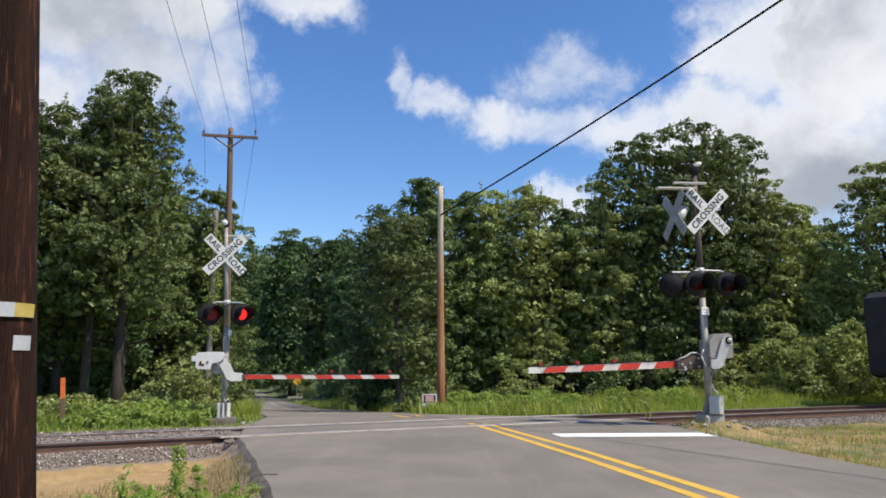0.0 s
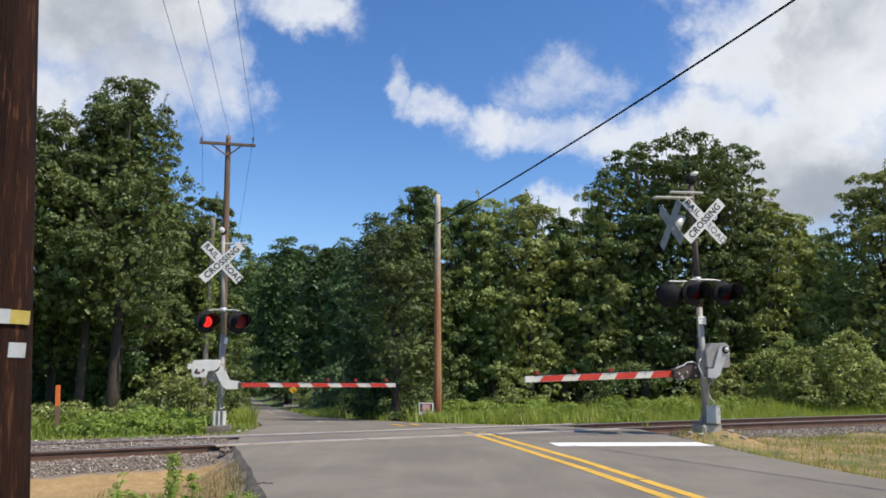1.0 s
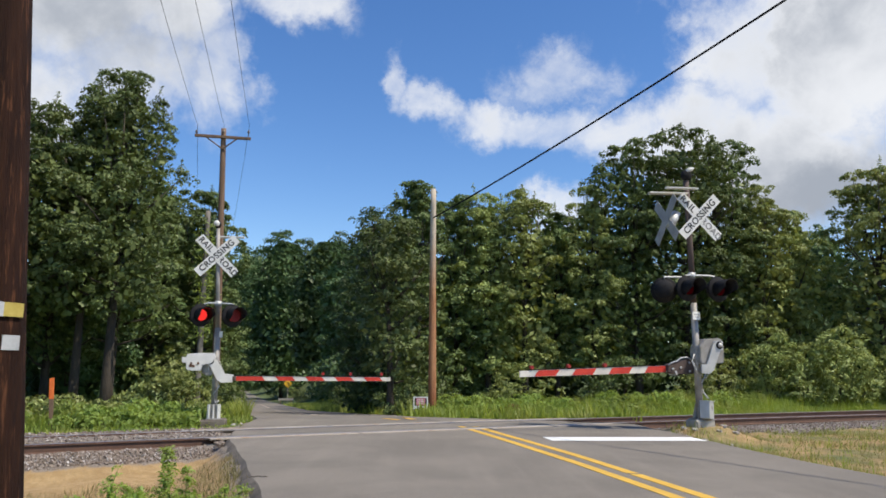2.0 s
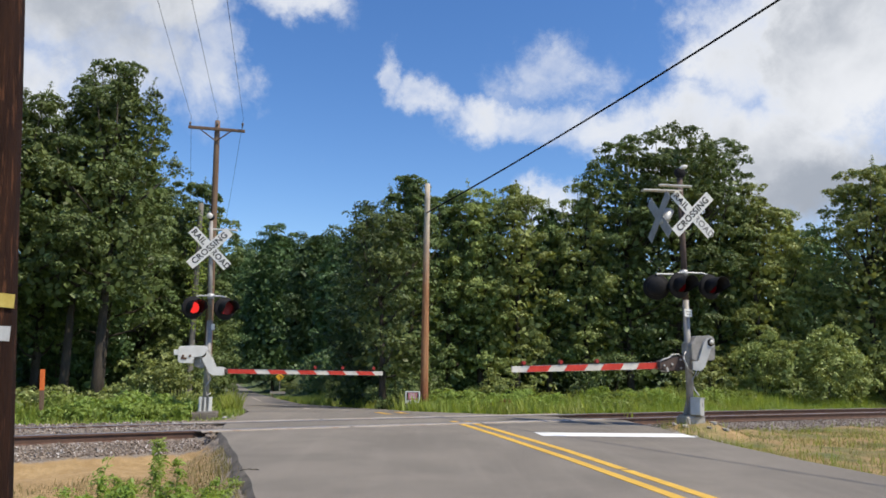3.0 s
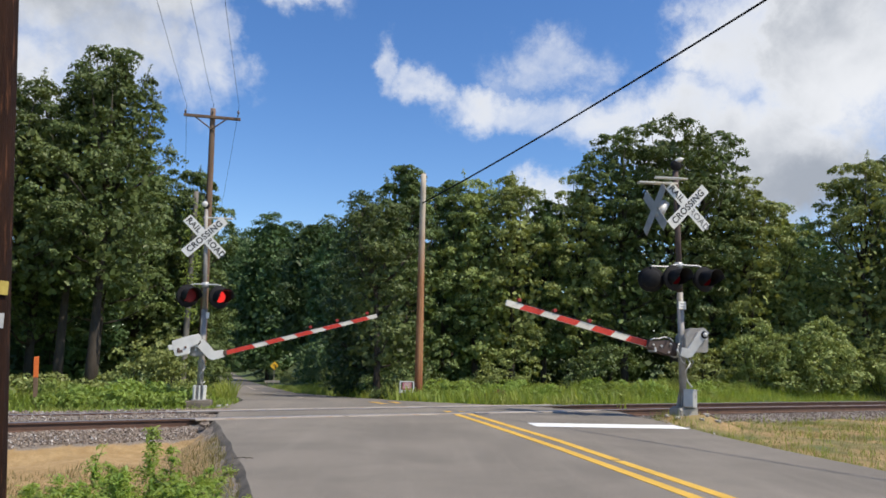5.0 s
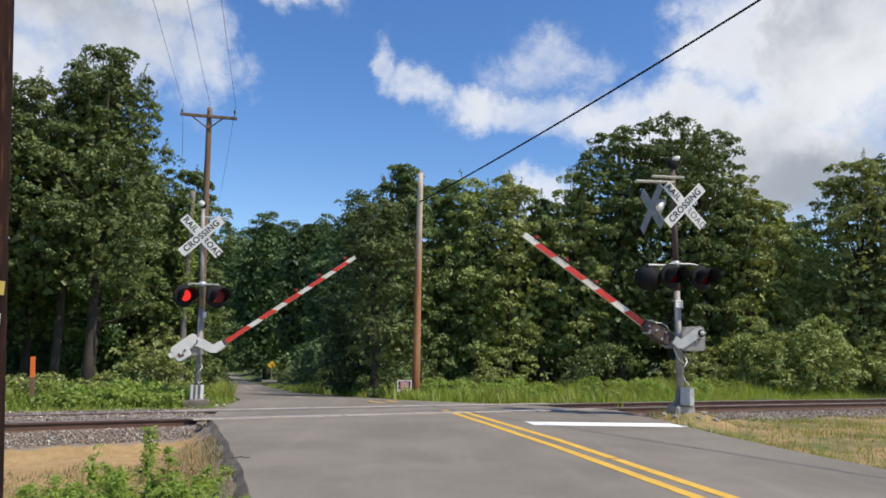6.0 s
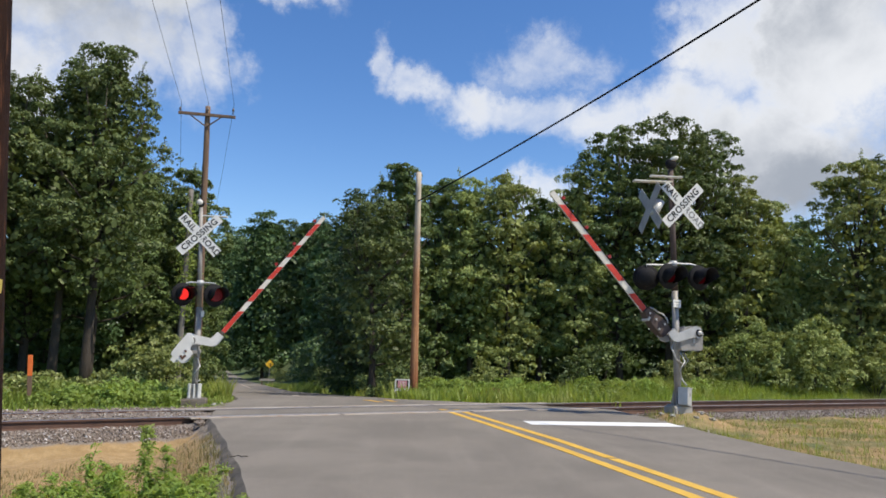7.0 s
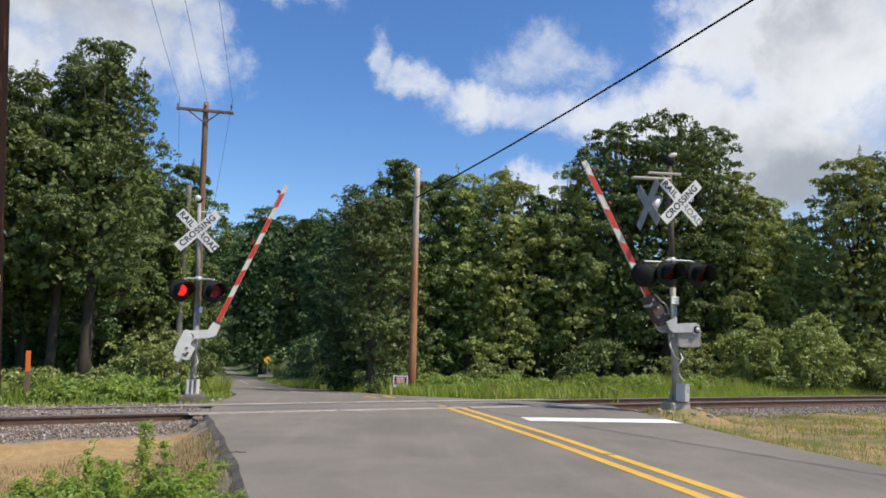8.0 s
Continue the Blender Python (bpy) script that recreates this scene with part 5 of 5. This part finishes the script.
HERB = "low leafy green weeds in the trackside grass"
for i in range(64):
    if i < 20:
        x = rng.uniform(-15, -6.3)
        y = float(rail_y(x)) + rng.uniform(4.6, 6.6)
    else:
        x = rng.uniform(0.3, 19)
        y = float(rail_y(x)) + rng.uniform(5.2, 8.2)
    if road_gap(x, y) > 0.7 and not (-1.4 < x < 0.9 and y < 22.6):
        shrub(x, y, rng.uniform(0.35, 0.8) + (0.25 if i >= 20 else 0), rng.uniform(0.35, 0.7), LEAF_HERB, HERB, 0.10, 900, "leafy weeds in the grass")


def vine():
    z = np.linspace(2.6, 6.0, 14)
    c = np.concatenate([np.stack([rng.normal(0, 0.16, 60), rng.normal(0, 0.14, 60), np.full(60, q) + rng.normal(0, 0.15, 60)], -1) for q in z])
    nr = c * np.array([1, 1, 0]) + np.array([0, -0.3, 0.5])
    o = new("vine", raw("vine", leaf_quads(c, nr, 0.11), 4, LEAF_WEED))
    o.parent = VINE_POLE
    tagged(o, "yellow-green climbing vine")


vine()


def blades(name, n, region, hmin, hmax, material, label, width=0.012, shrink=False, single=False):
    """Grass: bent two-piece blades; region(n) gives x, y."""
    x, y = region(n)
    z = ground_z(x, y)
    h = rng.uniform(hmin, hmax, n) * (0.65 + 0.5 * np.abs(np.sin(1.9 * x + 0.7 * y) * np.cos(1.3 * y + x)))
    if shrink:
        h = h * (0.30 + 0.70 * smooth(track_off(x, y), 3.2, 5.6)) * (0.45 + 0.55 * smooth(road_gap(x, y), 0.2, 1.6))
    a = rng.uniform(0, 6.283, n)
    lean = rng.uniform(0.1, 0.8, n) * h
    w = width * rng.uniform(0.7, 1.4, n)
    b = np.stack([x, y, z - 0.02], -1)
    side = np.stack([-np.sin(a), np.cos(a), 0 * a], -1) * w[:, None]
    fw = np.stack([np.cos(a), np.sin(a), 0 * a], -1)
    m = b + fw * (lean * 0.3)[:, None] + np.array([0, 0, 1.0]) * (h * 0.6)[:, None]
    t = b + fw * lean[:, None] + np.array([0, 0, 1.0]) * h[:, None]
    if single:
        v = np.stack([b - side, b + side, t + side * 0.15, t - side * 0.15], 1).reshape(-1, 3)
    else:
        v = np.stack([b - side, b + side, m + side * 0.8, m - side * 0.8, m - side * 0.8, m + side * 0.8, t + side * 0.08, t - side * 0.08], 1).reshape(-1, 3)
    tagged(new(name, raw(name, v, 4, material)), label, "grass", kind="stuff")


def beyond(n, lo=3.3, hi=8.0, x0=-0.5, x1=24):
    off = lo + (hi - lo) * rng.random(n) ** 0.8
    x = rng.uniform(x0, x1, n)
    y = rail_y(x) + off * 1.1
    keep = road_gap(x, y) > 0.15
    x, y = x[keep], y[keep]
    k = rng.integers(0, len(x), n)
    return x[k] + rng.normal(0, 0.05, n), y[k] + rng.normal(0, 0.05, n)


def verge_right(n):
    x, y = rng.uniform(5.0, 20, n), rng.uniform(7, 22, n)
    off = track_off(x, y)
    keep = (road_gap(x, y) > 0.1) & (off < -1.6) & (rng.random(n) < 0.35 + 0.65 * (np.sin(1.3 * x + y) * np.cos(0.9 * y) > -0.1))
    x, y = x[keep], y[keep]
    k = rng.integers(0, len(x), n)
    return x[k] + rng.normal(0, 0.03, n), y[k] + rng.normal(0, 0.03, n)


def left_bank(n):
    x, y = rng.uniform(-16, -4.3, n), rng.uniform(10, 24, n)
    keep = (track_off(x, y) > 3.0) & (road_gap(x, y) > 0.1) & ~((x > -7.4) & (y > 24))
    x, y = x[keep], y[keep]
    k = rng.integers(0, len(x), n)
    return x[k] + rng.normal(0, 0.03, n), y[k] + rng.normal(0, 0.03, n)


def left_near(n):
    x, y = rng.uniform(-9, -1.5, n), rng.uniform(5.5, 11.5, n)
    keep = (track_off(x, y) < -2.0) & (road_gap(x, y) > 0.1)
    x, y = x[keep], y[keep]
    k = rng.integers(0, len(x), n)
    return x[k] + rng.normal(0, 0.03, n), y[k] + rng.normal(0, 0.03, n)


def far_side(n):
    y = 20 + 75 * rng.random(n) ** 1.5
    x = np.where(rng.random(n) < 0.7, np.interp(y, ROAD_Y, ROAD_R) + rng.uniform(0.1, 6.0, n), np.interp(y, ROAD_Y, ROAD_L) - rng.uniform(0.1, 2.5, n))
    return x, y


blades("tall_grass", 50000, beyond, 0.22, 0.72, GRASS, "tall bright green grass along the wood", 0.013, True, single=True)
blades("far_verge_grass", 30000, far_side, 0.15, 0.6, GRASS, "green roadside grass along the far road", 0.03, single=True)
blades("verge_grass", 44000, verge_right, 0.02, 0.13, DRYGRASS, "short yellowing grass on the gravel verge", 0.007, single=True)
blades("verge_tufts", 9000, verge_right, 0.05, 0.24, GRASS, "scattered green grass tufts on the verge", 0.007, single=True)
blades("bank_grass", 20000, left_bank, 0.15, 0.5, GRASS, "green grass on the bank behind the track", 0.012, True)
blades("dry_grass", 16000, left_near, 0.04, 0.15, DRYGRASS, "short dry tan grass beside the ballast", 0.005, single=True)


def weed(x, y, h, lean, label, spread=0.17, size=0.056):
    """An upright leafy weed: stem with leaves on short side shoots."""
    z0 = float(ground_z(x, y)) - 0.03
    g = empty("weed", pose(x, y, z0), label, "weed", "weeds by the road")
    b = bmesh.new()
    pts = [Vector((lean[0] * t * t, lean[1] * t * t, h * t)) for t in np.linspace(0, 1, 7)]
    pipe(b, pts, [0.009 * (1 - 0.7 * t) for t in np.linspace(0, 1, 7)], 5)
    cs, ns = [], []
    for i in range(int(34 * h / 0.6)):
        t = rng.uniform(0.08, 1.0)
        a = rng.uniform(0, 6.283)
        p = np.array([lean[0] * t * t, lean[1] * t * t, h * t])
        r = spread * (1.15 - t) * rng.uniform(0.5, 1.2) + 0.03
        d = np.array([math.cos(a), math.sin(a), 0.35])
        q = p + d * r
        pipe(b, [p, q], [0.004, 0.002], 4)
        for s in np.linspace(0.25, 1.1, 8):
            cs.append(p + d * r * s + rng.normal(0, 0.02, 3)), ns.append(np.array([0, 0, 1.0]) + 0.3 * d)
    part("stem", b, LEAF_WEED, g)
    o = new("foliage", raw("foliage", leaf_quads(np.array(cs), np.array(ns), size, 0.4, 0.3, 0.42), 4, LEAF_WEED))
    o.parent = g


WEED = "bright green leafy roadside weed"
spots = [(-2.75, 7.9, 0.95), (-2.95, 8.1, 0.8), (-2.55, 7.7, 0.72), (-2.45, 7.4, 0.45), (-2.25, 7.2, 0.3), (-3.15, 7.7, 0.6), (-3.45, 7.9, 0.75), (-3.3, 7.3, 0.45), (-2.8, 7.2, 0.6), (-2.1, 6.9, 0.28)]
for i in range(170):
    x = rng.uniform(-5.2, -1.6)
    y = rng.uniform(5.4, 8.2)
    if road_gap(x, y) > 0.22:
        spots.append((x, y, rng.uniform(0.22, 0.62) * (1.0 if x > -3.2 else 0.7) * (0.35 + 0.65 * float(smooth(road_gap(x, y), 0.2, 1.1)))))
for i in range(60):
    spots.append((rng.uniform(-5.6, -3.0), rng.uniform(5.3, 6.9), rng.uniform(0.15, 0.36)))
for x, y, h in spots:
    weed(x, y, h, rng.normal(0, 0.08, 2), WEED)


# ------------------------------------------------ motion of the gates, added lamp vanes and wagon
def motions():
    rise = ((0, 0), (3.4, 0), (4.0, 0.0), (4.15, 0.4), (4.3, 1.5), (4.4, 3.3), (4.5, 5.2), (4.6, 7.4), (4.7, 9.3), (5.0, 15.6), (5.4, 24.2), (5.8, 31.9),
            (6.0, 35.4), (6.5, 43.4), (7.0, 50.8), (7.5, 57.7), (8.0, 64.6))
    walk(BOOM_R, [(t, pose(0.39, 0, 1.59, 0, a, 0)) for t, a in rise])
    walk(BOOM_L, [(t, pose(-0.12, 0, 1.41, 0, -a * (1 + 0.0007 * a), 0)) for t, a in rise])
    # the two flashers show by turns: the lens always glows, its added vane swings up under the hood to bare it
    swaps = (0.44, 1.10, 1.72, 2.32, 2.90, 3.56, 4.14, 4.78, 5.44, 6.06, 6.66, 7.28, 7.86)
    for vane, lit in ((VANES_L[0], False), (VANES_L[1], True)):
        rows_ = [(0.0, lit)]
        for s in swaps:
            rows_ += [(s - 0.04, lit), (s + 0.04, not lit)]
            lit = not lit
        rows_.append((8.0, lit))
        walk(vane, [(t, pose(0, -0.045, 0.148, -86 if on else 0)) for t, on in rows_])
    # the wagon leaves along the track
    rows_ = []
    for t in np.linspace(0, 8, 17):
        x = 15.25 + 7.0 * t * 0.906
        p = track_point(min(x, 46), 0.75, 0.0)
        d = 0.50 - 0.006 * min(x, 46)
        if x > 46:
            p += Vector((1, d, 0)) * (x - 46)
        rows_.append((float(t), Matrix.Translation(p) @ pose(0, 0, 0, 0, 0, math.degrees(math.atan(d)))))
    walk(WAGON, rows_)


motions()
